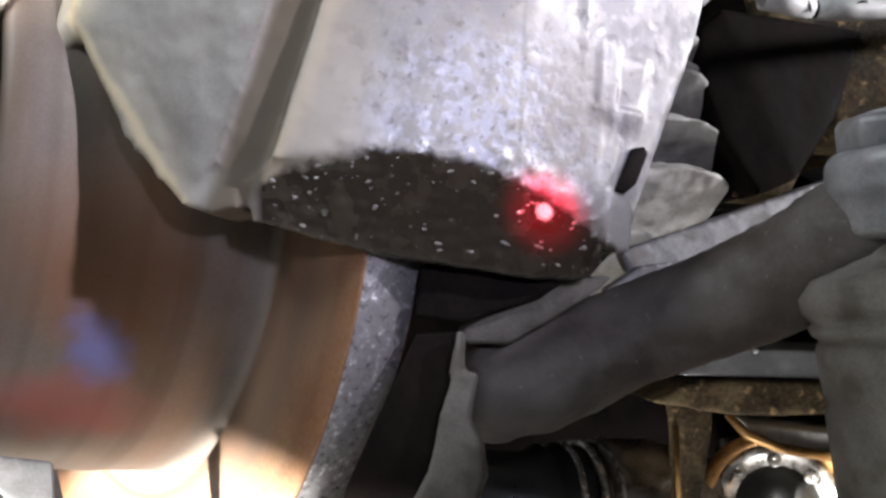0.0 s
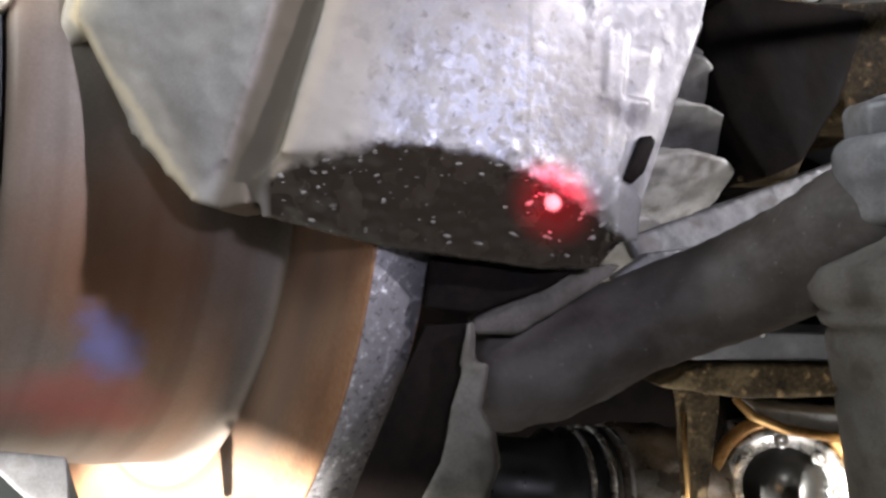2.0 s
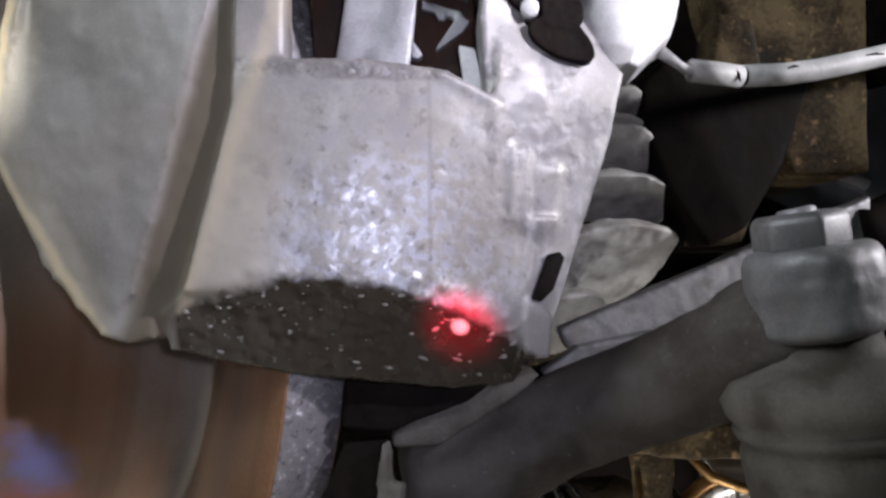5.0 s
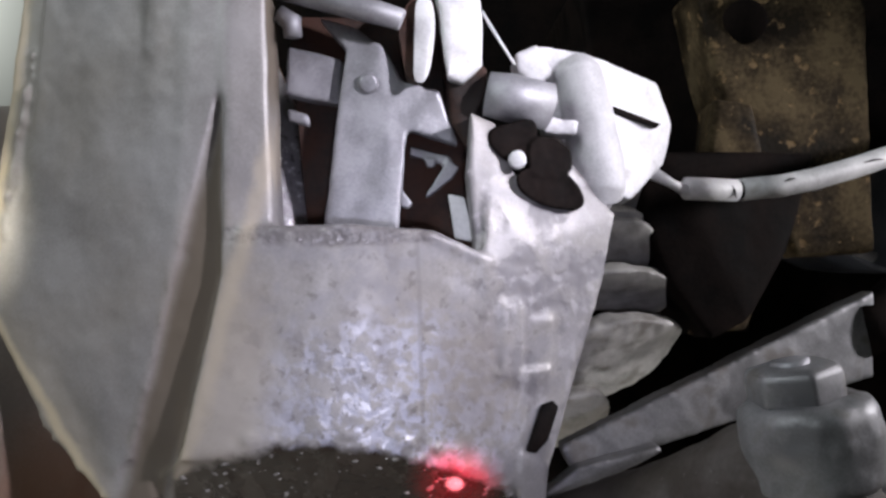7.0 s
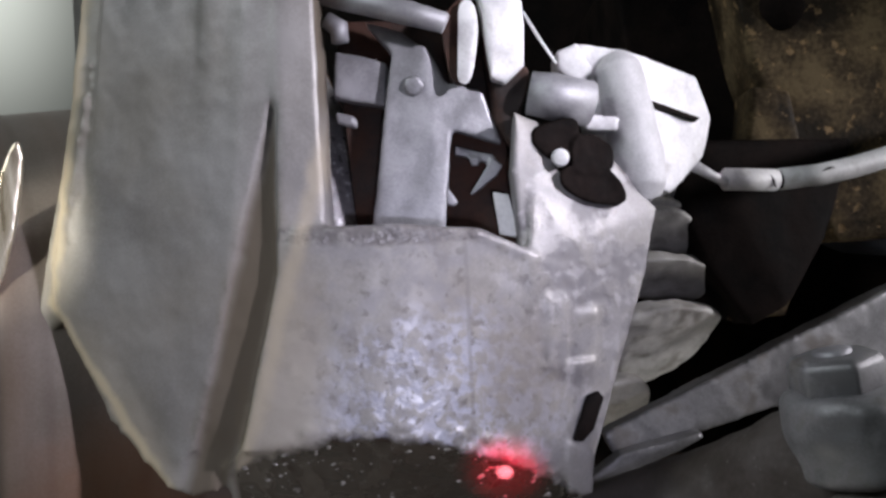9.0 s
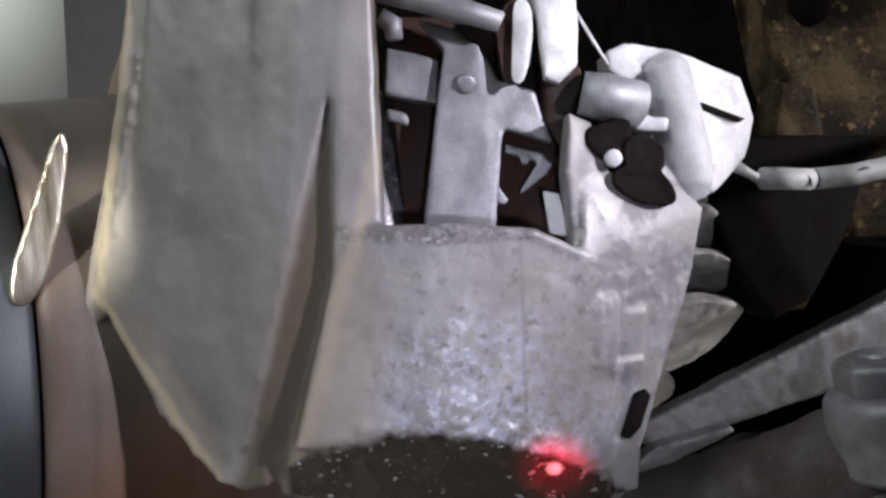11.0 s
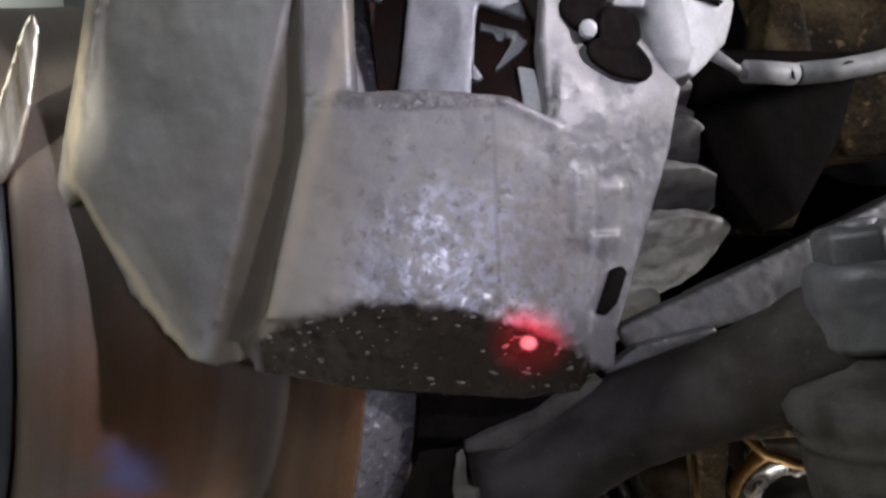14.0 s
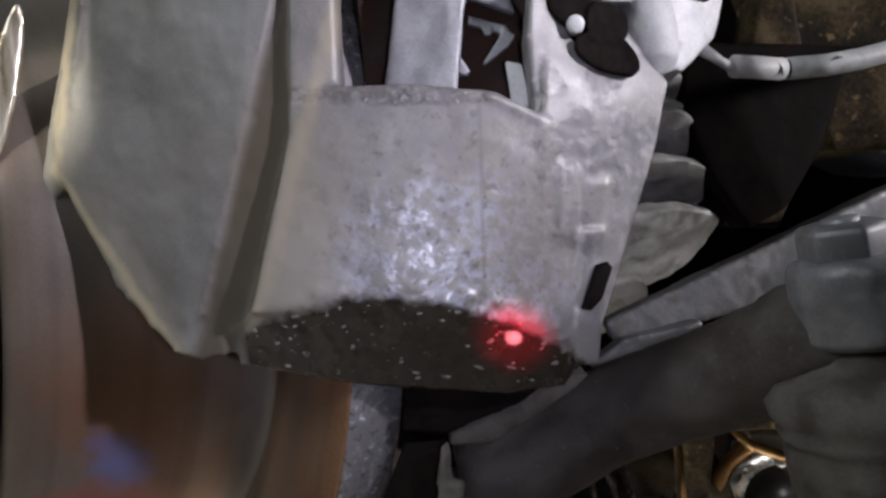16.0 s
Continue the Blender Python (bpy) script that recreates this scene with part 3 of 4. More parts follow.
hull(bm, [(0.022, 0.387, 0.600), (0.024, 0.390, 0.588), (0.031, 0.379, 0.609), (0.088, 0.374, 0.610), (0.107, 0.378, 0.604), (0.135, 0.388, 0.596), (0.147, 0.40, 0.588), (0.0607, 0.392, 0.580), (0.08, 0.393, 0.5775), (0.115, 0.396, 0.5738), (0.136, 0.40, 0.575), (0.03, 0.40, 0.60), (0.08, 0.405, 0.60), (0.14, 0.41, 0.60), (0.08, 0.402, 0.578), (0.125, 0.41, 0.574)])
tube(bm, [(0.058, 0.3785, 0.678), (0.085, 0.3765, 0.6775), (0.112, 0.380, 0.6745), (0.131, 0.3845, 0.6655)], [0.0018, 0.0022, 0.0022, 0.0018], 10)
# lumps of scale over the wet edge and the two lips of the inner end
for k in range(56):
    x = random.uniform(0.052, 0.139) if k % 2 else random.uniform(0.098, 0.139)
    y = 0.3752 + max(0.0, x - 0.086) ** 2 * 5.6
    q = (x, y, 0.6105 - 5.5 * (x - 0.072) ** 2 * 0.75 + random.uniform(-0.003, 0.006))
    bmesh.ops.create_icosphere(bm, subdivisions=1, radius=random.uniform(0.0008, 0.0019), matrix=Matrix.Translation(q) @ Matrix.Diagonal((random.uniform(0.8, 1.5), 0.6, random.uniform(0.7, 1.2), 1)))
slab(bm, [(0.1375, 0.3895, 0.583), (0.147, 0.3935, 0.584), (0.1485, 0.3935, 0.598), (0.139, 0.3885, 0.603)], (0, 0.014, 0))
slab(bm, [(0.1430, 0.3890, 0.6465), (0.1512, 0.3922, 0.6465), (0.1498, 0.3927, 0.6305), (0.1424, 0.3896, 0.6305)], (0, 0.014, 0))
slab(bm, [(0.1335, 0.3838, 0.6525), (0.1405, 0.3868, 0.6525), (0.1398, 0.3872, 0.6290), (0.1332, 0.3842, 0.6290)], (0, 0.014, 0))
hull(bm, [(0.1315, 0.3834, 0.6300), (0.1508, 0.3915, 0.6300), (0.1330, 0.3880, 0.6180), (0.1472, 0.3950, 0.6180), (0.1315, 0.4, 0.6300), (0.1508, 0.405, 0.6300), (0.1330, 0.4, 0.6180), (0.1472, 0.405, 0.6180)])
slab(bm, [(-0.028, 0.4150, 0.762), (-0.038, 0.4155, 0.715), (-0.048, 0.4150, 0.672), (-0.0515, 0.4140, 0.653), (-0.047, 0.4130, 0.645), (-0.036, 0.4130, 0.655), (-0.024, 0.4150, 0.74)], (0.004, 0.028, 0))
# a crust of scale along the outer edge, in uneven lumps
crust = [Vector(q) for q in ((-0.024, 0.4085, 0.745), (-0.034, 0.4085, 0.695), (-0.0385, 0.4095, 0.668), (-0.039, 0.4095, 0.653), (-0.019, 0.3995, 0.614), (0.001, 0.3920, 0.594), (0.012, 0.3890, 0.591))]
for a, b in zip(crust, crust[1:]):
    for k in range(max(2, int((b - a).length / 0.004))):
        q = a.lerp(b, (k + random.random()) / max(2, int((b - a).length / 0.004)))
        r = random.uniform(0.0014, 0.0030) * (1.0 if q.z > 0.655 else 0.5)
        bmesh.ops.create_icosphere(bm, subdivisions=1, radius=r, matrix=Matrix.Translation(q + Vector((random.uniform(-0.001, 0.001), 0.001, 0))) @ Matrix.Diagonal((0.8, 0.8, random.uniform(1.0, 2.0), 1)))
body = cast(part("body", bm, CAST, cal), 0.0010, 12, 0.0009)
# no recess is cut: a black slab gives its shade
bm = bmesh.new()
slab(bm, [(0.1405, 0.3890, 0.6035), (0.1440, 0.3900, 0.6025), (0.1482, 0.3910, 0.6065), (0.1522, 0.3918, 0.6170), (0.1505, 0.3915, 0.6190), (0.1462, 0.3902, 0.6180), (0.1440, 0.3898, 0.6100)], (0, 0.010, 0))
rounded(part("slot", bm, DARK, cal, "black slab standing in for a shaded recess"), 0.001)
# beads of fluid hanging on the wet edge
bm = bmesh.new()
skin = body.evaluated_get(bpy.context.evaluated_depsgraph_get())
for i in range(110):
    x = random.uniform(0.03, 0.140)
    top, low = 0.611 - 5.0 * (x - 0.072) ** 2, 0.5805 - 0.06 * (x - 0.07)
    z = top + (low - top) * (random.random() ** 1.3 * 0.94 + 0.03)
    hit, place, normal, _ = skin.ray_cast(Vector((x, 0.2, z - 0.01)), Vector((0, 1, 0.05)).normalized())
    if hit:
        r = random.choice((0.0002, 0.0003, 0.0003, 0.0005, 0.0008))
        bmesh.ops.create_icosphere(bm, subdivisions=2, radius=r, matrix=Matrix.Translation(place + normal * r * 0.1) @ Matrix.Rotation(random.uniform(-0.6, 0.6), 4, "Y") @ Matrix.Diagonal((random.uniform(0.8, 2.6), 0.7, random.uniform(0.7, 1.2), 1)))
tagged(part("fluid_beading", bm, WETNESS, cal, "glistening beads of brake fluid"), kind="stuff")
home(cal)

# ---- pads, pin and springs in the window ----
pad = thing("brake_pad", (0.0893, 0.4000, 0.7059), "grey steel-backed brake pad with a rivet, seated in the caliper window", "brake pad")
bm = bmesh.new()
slab(bm, [(0.0824, 0.3980, 0.7266), (0.0828, 0.3980, 0.7177), (0.0748, 0.3980, 0.6728), (0.0999, 0.3980, 0.6699), (0.1024, 0.3990, 0.7004), (0.1050, 0.3990, 0.7121), (0.1040, 0.3990, 0.7279), (0.0967, 0.3980, 0.7417), (0.0849, 0.3980, 0.7411)], (0, 0.006, 0))
slab(bm, [(0.1011, 0.3990, 0.7290), (0.1162, 0.4000, 0.7251), (0.1224, 0.4020, 0.7060), (0.1050, 0.3990, 0.7116)], (0, 0.006, 0))
slab(bm, [(0.0759, 0.3980, 0.7508), (0.0890, 0.3980, 0.7465), (0.0976, 0.3980, 0.7397), (0.0848, 0.3980, 0.7392)], (0, 0.006, 0))
plate = cast(part("backing_plate", bm, STEEL, pad), 0.0009, 3)
bm = bmesh.new()
tube(bm, [(0.0922, 0.3990, 0.7277), (0.0919, 0.3968, 0.7272), (0.0920, 0.3963, 0.7271)], [0.0038, 0.0034, 0.0022], 24)
part("rivet", bm, STEEL, plate)
bm = bmesh.new()
slab(bm, [(0.0648, 0.4020, 0.7422), (0.0829, 0.4020, 0.7370), (0.0823, 0.4020, 0.7210), (0.0636, 0.4020, 0.7258)], (0, 0.008, 0))
slab(bm, [(0.0641, 0.4010, 0.7203), (0.0709, 0.4010, 0.7181), (0.0718, 0.4010, 0.7141), (0.0643, 0.4010, 0.7164)], (0, 0.004, 0))
cast(part("ear", bm, STEEL, pad), 0.0009, 3)
bm = bmesh.new()
slab(bm, [(0.0644, 0.4090, 0.7541), (0.1253, 0.4090, 0.7520), (0.1285, 0.4090, 0.6703), (0.0693, 0.4090, 0.6726)], (0, 0.012, 0))
part("friction_block", bm, DARKRUST, pad, "dark rusty friction block", smooth=False)
home(pad)

inner = thing("brake_pad", (0.1110, 0.4050, 0.6994), "inner brake pad edge with pale worn tips behind the window", "brake pad")
bm = bmesh.new()
slab(bm, [(0.1053, 0.4040, 0.7072), (0.1192, 0.4040, 0.7027), (0.1210, 0.4040, 0.6990), (0.1051, 0.4040, 0.7032)], (0, 0.004, 0))
slab(bm, [(0.1183, 0.4030, 0.7015), (0.1226, 0.4030, 0.6989), (0.1198, 0.4030, 0.6950), (0.1106, 0.4030, 0.6883), (0.1106, 0.4030, 0.6901)], (0, 0.004, 0))
slab(bm, [(0.1101, 0.4030, 0.7024), (0.1141, 0.4030, 0.7022), (0.1140, 0.4030, 0.6988), (0.1110, 0.4030, 0.6989)], (0, 0.003, 0))
slab(bm, [(0.1021, 0.4010, 0.6920), (0.1061, 0.4010, 0.6865), (0.1044, 0.4010, 0.6851), (0.1018, 0.4010, 0.6856)], (0, 0.006, 0))
cast(part("backing_plate", bm, STEEL, inner), 0.0007, 2)
bm = bmesh.new()
slab(bm, [(0.1180, 0.3980, 0.6893), (0.1234, 0.3980, 0.6880), (0.1265, 0.3980, 0.6728), (0.1198, 0.3980, 0.6741)], (0, 0.003, 0))
rounded(part("wear_shim", bm, PALE, inner, "pale steel shim"), 0.0005)
bm = bmesh.new()
slab(bm, [(0.1244, 0.4000, 0.6888), (0.1295, 0.4020, 0.6866), (0.1323, 0.4020, 0.6685), (0.1266, 0.4000, 0.6708)], (0, 0.008, 0))
part("friction_block", bm, DARKRUST, inner, "dark rusty friction edge", smooth=False)
home(inner)

pin = thing("retaining_pin", (0.0848, 0.3920, 0.7524), "smooth grey steel pad retaining pin across the window", "retaining pin")
bm = bmesh.new()
tube(bm, [(0.0633, 0.3900, 0.7589), (0.0934, 0.3900, 0.7502), (0.0943, 0.3900, 0.7499), (0.1041, 0.3900, 0.7466), (0.1045, 0.3900, 0.7464)], [0.0042, 0.0042, 0.0040, 0.0036, 0.003], 24)
part("rod", bm, STEEL, pin)
bm = bmesh.new()
tube(bm, [(0.0636, 0.3920, 0.7503), (0.0679, 0.3920, 0.7473), (0.0681, 0.3920, 0.7425)], [0.003, 0.0035, 0.003], 12)
part("clip", bm, STEEL, pin)
home(pin)

spring = thing("anti_rattle_spring", (0.1112, 0.3920, 0.7391), "bright flat spring strip bent over the pad", "spring")
bm = bmesh.new()
slab(bm, softened([(0.1084, 0.3910, 0.7520), (0.1117, 0.3910, 0.7553), (0.1149, 0.3910, 0.7525), (0.1155, 0.3910, 0.7426), (0.1122, 0.3910, 0.7255), (0.1067, 0.3910, 0.7265), (0.1095, 0.3910, 0.7409)], 2), (0, 0.0015, 0))
rounded(part("strip", bm, PALE, spring), 0.0006)
bm = bmesh.new()
slab(bm, softened([(0.1024, 0.3935, 0.7474), (0.1079, 0.3935, 0.7553), (0.1128, 0.3935, 0.7555), (0.1117, 0.3935, 0.7268), (0.1050, 0.3935, 0.7271), (0.1040, 0.3935, 0.7377)], 2), (0, 0.012, 0))
part("saddle", bm, DARKRUST, spring, "brown rusty saddle", smooth=False)
home(spring)

brk = thing("caliper_bracket", (0.1238, 0.3920, 0.7425), "pale dusty caliper bracket arm with broken casting edge", "bracket")
bm = bmesh.new()
slab(bm, [(0.1152, 0.3910, 0.7617), (0.1304, 0.3930, 0.7627), (0.1315, 0.3940, 0.7427), (0.1310, 0.3940, 0.7321), (0.1241, 0.3940, 0.7255), (0.1190, 0.3920, 0.7273), (0.1197, 0.3910, 0.7472)], (0, 0.012, 0))
slab(bm, [(0.1140, 0.3930, 0.7890), (0.1323, 0.3930, 0.7885), (0.1312, 0.3930, 0.7578), (0.1138, 0.3930, 0.7584)], (0, 0.014, 0))
cast(part("upper_arm", bm, PALE, brk), 0.001, 3)
bm = bmesh.new()
slab(bm, [(0.1164, 0.3970, 0.7438), (0.1197, 0.3970, 0.7281), (0.1326, 0.3970, 0.7315), (0.1324, 0.3970, 0.7257), (0.1250, 0.4000, 0.7046), (0.1194, 0.4000, 0.7147)], (0, 0.012, 0))
cast(part("web", bm, DARKRUST, brk, "rusty brown web"), 0.001, 3)
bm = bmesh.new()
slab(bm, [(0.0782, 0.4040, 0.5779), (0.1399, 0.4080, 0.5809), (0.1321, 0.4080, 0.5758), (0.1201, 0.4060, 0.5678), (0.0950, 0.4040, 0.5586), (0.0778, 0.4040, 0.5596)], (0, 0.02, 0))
cast(part("lower_arm", bm, DARK, brk, "near-black lower arm"), 0.0012, 3)
bm = bmesh.new()
slab(bm, [(0.0943, 0.4140, 0.5562), (0.1317, 0.4140, 0.5747), (0.1477, 0.4140, 0.5772), (0.1418, 0.4140, 0.5711), (0.1260, 0.4140, 0.5607), (0.1103, 0.4140, 0.5508), (0.0949, 0.4140, 0.5509)], (0, 0.02, 0))
cast(part("lip", bm, RUBBER, brk), 0.0012, 3)
home(brk)

# ---- guide pin boss ----
boss = thing("guide_pin_boss", (0.18, 0.42, 0.70), "pale dusty guide pin boss with a narrow slot", "pin boss")
bm = bmesh.new()
slab(bm, [(0.1518, 0.4120, 0.7430), (0.1700, 0.4120, 0.7395), (0.1980, 0.4240, 0.7307), (0.2038, 0.4270, 0.7153), (0.2003, 0.4270, 0.7006), (0.1844, 0.4180, 0.6869), (0.1700, 0.4120, 0.6900), (0.1565, 0.4120, 0.7142)], (0.004, 0.03, 0))
cast(part("housing", bm, PALE, boss), 0.0010, 4)
bm = bmesh.new()
tube(bm, [(0.1650, 0.4135, 0.7370), (0.1660, 0.4120, 0.7330), (0.1690, 0.4105, 0.7150), (0.1712, 0.4095, 0.7000), (0.1715, 0.4100, 0.6910), (0.1715, 0.4110, 0.6870), (0.1715, 0.4125, 0.6850)], [0.005, 0.0086, 0.0092, 0.0096, 0.0096, 0.0084, 0.0050], 28)
cast(part("front_lug", bm, SHADED_LUG, boss, "dusty rounded front lug, toned grey for shade"), 0.0009, 3)
bm = bmesh.new()
slab(bm, [(0.1438, 0.4080, 0.7394), (0.1515, 0.4080, 0.7420), (0.1563, 0.4060, 0.7315), (0.1508, 0.4060, 0.7266), (0.1439, 0.4060, 0.7319)], (0, 0.02, 0))
slab(bm, [(0.1512, 0.4020, 0.7160), (0.1640, 0.4010, 0.7135), (0.1630, 0.4010, 0.7085), (0.1520, 0.4020, 0.7095)], (0, 0.012, 0))
cast(part("spacer", bm, PALE, boss), 0.0009, 4)
# the slot's darkness is a black slab set into the housing
bm = bmesh.new()
slab(bm, [(0.1778, 0.4155, 0.7214), (0.1977, 0.4205, 0.7145), (0.1962, 0.4205, 0.7135), (0.1789, 0.4155, 0.7182)], (0, 0.008, 0))
part("slot", bm, DARK, boss, "dark slab standing in for a shaded narrow slot", smooth=False)
bm = bmesh.new()
tube(bm, [(0.1324, 0.3980, 0.7229), (0.1401, 0.3970, 0.7211), (0.1533, 0.4000, 0.7183), (0.1541, 0.4000, 0.7180)], [0.0075, 0.0082, 0.0080, 0.006], 32)
part("guide_pin", bm, STEEL, boss)
# black solid that gives the darkness of the hole by the guide pin
bm = bmesh.new()
slab(bm, softened([(0.1309, 0.3885, 0.7055), (0.1329, 0.3885, 0.7096), (0.1387, 0.3890, 0.7106), (0.1418, 0.3900, 0.7128), (0.1477, 0.3910, 0.7120), (0.1482, 0.3930, 0.7062), (0.1443, 0.3910, 0.6975), (0.1363, 0.3885, 0.6986)], 2), (0, 0.012, 0))
slab(bm, softened([(0.1448, 0.3890, 0.7072), (0.1552, 0.3920, 0.7066), (0.1600, 0.3930, 0.7009), (0.1590, 0.3920, 0.6934), (0.1442, 0.3880, 0.6926)], 2), (0, 0.012, 0))
slab(bm, softened([(0.1400, 0.3875, 0.6966), (0.1560, 0.3910, 0.6964), (0.1640, 0.3930, 0.6880), (0.1630, 0.3930, 0.6815), (0.1520, 0.3910, 0.6825), (0.1410, 0.3885, 0.6876)], 2), (0, 0.012, 0))
boot = cast(part("pin_boot", bm, DARK, boss, "black boot filling the dark hole by the guide pin"), 0.0007, 2, 0.003)
bm = bmesh.new()
tube(bm, [(0.1418, 0.3960, 0.6994), (0.1406, 0.3875, 0.6990), (0.1406, 0.3870, 0.6989)], [0.003, 0.003, 0.002], 16)
part("pin_end", bm, PALE, boot, "bright pin end")
home(boss)

wirespring = thing("wire_spring", (0.1369, 0.3970, 0.7411), "thin bright wire spring end", "spring")
bm = bmesh.new()
tube(bm, [(0.1316, 0.4000, 0.7518), (0.1372, 0.4000, 0.7417), (0.1423, 0.4000, 0.7331)], [0.0006, 0.0006, 0.0005], 8)
part("wire", bm, PALE, wirespring)
home(wirespring)

# ---- sensor cable ----
cable = thing("sensor_cable", (0.2380, 0.4540, 0.6918), "pale grey dusty sensor cable with dark split sleeve joints", "cable")
bm = bmesh.new()
tube(bm, [(0.1994, 0.4400, 0.6988), (0.2089, 0.4450, 0.6943), (0.2150, 0.4480, 0.6919)], [0.0026, 0.0018, 0.0024], 12)
part("core", bm, PALE, cable)
for pts, lab in (
    ([(0.2146, 0.4480, 0.6929), (0.2237, 0.4500, 0.6926), (0.2369, 0.4540, 0.6920)], "first sleeve"),
    ([(0.2390, 0.4540, 0.6922), (0.2561, 0.4560, 0.6934), (0.2721, 0.4600, 0.6962), (0.2908, 0.4640, 0.7007), (0.3343, 0.4800, 0.7128), (0.4818, 0.6200, 0.7513)], "long sleeve"),
):
    bm = bmesh.new()
    tube(bm, [pts[0]] + pts + [pts[-1]], [0.0035] + [0.0046] * len(pts) + [0.003], 20)
    sleeve = part("sleeve", bm, PALE, cable)
bm = bmesh.new()
tube(bm, [(0.2360, 0.4535, 0.6920), (0.2401, 0.4545, 0.6922)], [0.0040, 0.0040], 16)
part("joint", bm, DARK, sleeve, "dark gap between the sleeves")
# fine splits in the brittle sleeve
for a, b in (((0.2560, 0.4515, 0.6948), (0.2610, 0.4525, 0.6960)), ((0.2935, 0.4600, 0.7025), (0.3035, 0.4635, 0.7040)), ((0.2335, 0.4485, 0.6935), (0.2352, 0.4492, 0.6888))):
    bm = bmesh.new()
    tube(bm, [a, Vector(a).lerp(Vector(b), 0.5) + Vector((0, -0.0003, 0.0004)), b], [0.0002, 0.0005, 0.0002], 6)
    part("split", bm, DARK, sleeve, "thin dark split")
home(cable)

# ---- splash shield lobes ----
shield = thing("splash_shield", (0.1919, 0.4500, 0.6453), "pale grey splash shield with a lobed pressed edge", "splash shield")
for pts in (
    [(0.1987, 0.5280, 0.7024), (0.2162, 0.5280, 0.7052), (0.2213, 0.5320, 0.6976), (0.2238, 0.5350, 0.6925), (0.2231, 0.5400, 0.6888), (0.2025, 0.5450, 0.6900)],
    [(0.1985, 0.5280, 0.6897), (0.2149, 0.5280, 0.6903), (0.2228, 0.5320, 0.6845), (0.2259, 0.5370, 0.6796), (0.2244, 0.5420, 0.6764), (0.2024, 0.5450, 0.6798)],
    [(0.1929, 0.5250, 0.6859), (0.2127, 0.5250, 0.6846), (0.2225, 0.5280, 0.6820), (0.2309, 0.5350, 0.6716), (0.2362, 0.5400, 0.6625), (0.2363, 0.5550, 0.6543), (0.2316, 0.5600, 0.6543), (0.2107, 0.5550, 0.6620), (0.1950, 0.5520, 0.6666)],
    [(0.1863, 0.5250, 0.6584), (0.2034, 0.5250, 0.6612), (0.2218, 0.5250, 0.6591), (0.2326, 0.5320, 0.6543), (0.2384, 0.5400, 0.6489), (0.2373, 0.5600, 0.6387), (0.2340, 0.5650, 0.6353), (0.2008, 0.5620, 0.6393), (0.1865, 0.5600, 0.6391)],
    [(0.1767, 0.5250, 0.6270), (0.1940, 0.5250, 0.6340), (0.2083, 0.5250, 0.6363), (0.2262, 0.5280, 0.6345), (0.2420, 0.5400, 0.6294), (0.2337, 0.5500, 0.6198), (0.2323, 0.5600, 0.6081), (0.2251, 0.5650, 0.6014), (0.2084, 0.5680, 0.5928), (0.1930, 0.5700, 0.5874), (0.1740, 0.5700, 0.5837)],
    [(0.1601, 0.5150, 0.5968), (0.1824, 0.5150, 0.6025), (0.1922, 0.5150, 0.6022), (0.1977, 0.5220, 0.5950), (0.1976, 0.5300, 0.5858), (0.1875, 0.5450, 0.5749), (0.1672, 0.5500, 0.5670)],
):
    bm = bmesh.new()
    slab(bm, softened(pts, 2), (-0.002, 0.010, 0.004))
    cast(part("lobe", bm, LOBE, shield), 0.0011, 8, 0.003)
bm = bmesh.new()
slab(bm, [(0.1658, 0.5750, 0.6907), (0.2163, 0.5750, 0.6888), (0.2248, 0.5780, 0.6312), (0.1934, 0.5750, 0.5691), (0.1548, 0.5750, 0.5580)], (0, 0.006, 0))
rounded(part("plate", bm, BROWN, shield), 0.002)
bm = bmesh.new()
slab(bm, [(0.0910, 0.3980, 0.5556), (0.0925, 0.3980, 0.5556), (0.0933, 0.3980, 0.5423), (0.0888, 0.3980, 0.5413)], (0.002, 0.006, 0))
slab(bm, [(0.0901, 0.3980, 0.5422), (0.0980, 0.3980, 0.5421), (0.0958, 0.3960, 0.5262), (0.0826, 0.3940, 0.5083), (0.0866, 0.3960, 0.5296)], (0.002, 0.006, 0))
slab(bm, [(0.0958, 0.3960, 0.5271), (0.1004, 0.3960, 0.5199), (0.1018, 0.3940, 0.5086), (0.0976, 0.3940, 0.4959), (0.0757, 0.3940, 0.4956), (0.0825, 0.3940, 0.5100)], (0.002, 0.006, 0))
cast(part("lower_edge", bm, RUBBER, shield, "dusty grey lower edge"), 0.0011, 4)
# black sheet added where there is only a shaded gap beside the rim
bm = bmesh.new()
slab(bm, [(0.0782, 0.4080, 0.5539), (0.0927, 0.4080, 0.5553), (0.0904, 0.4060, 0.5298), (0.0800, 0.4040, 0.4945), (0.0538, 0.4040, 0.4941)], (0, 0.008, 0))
part("gap_shade", bm, DARK, shield, "black sheet standing in for the shaded gap beside the rim", smooth=False)
home(shield)

# ---- lower arm, link, ball joint ----
arm = thing("lower_control_arm", (0.1470, 0.4300, 0.5435), "dusty dark grey-brown control arm running to the ball joint", "control arm")
bm = bmesh.new()
tube(bm, [(0.0985, 0.4380, 0.5310), (0.1010, 0.4380, 0.5315), (0.1250, 0.4400, 0.5370), (0.1450, 0.4405, 0.5470), (0.1650, 0.4380, 0.5570), (0.1850, 0.4280, 0.5660), (0.2050, 0.4080, 0.5780), (0.2180, 0.3930, 0.5900), (0.2290, 0.3800, 0.5990)], [0.0150, 0.0178, 0.0205, 0.0203, 0.0195, 0.0195, 0.0200, 0.0200, 0.0190], 28)
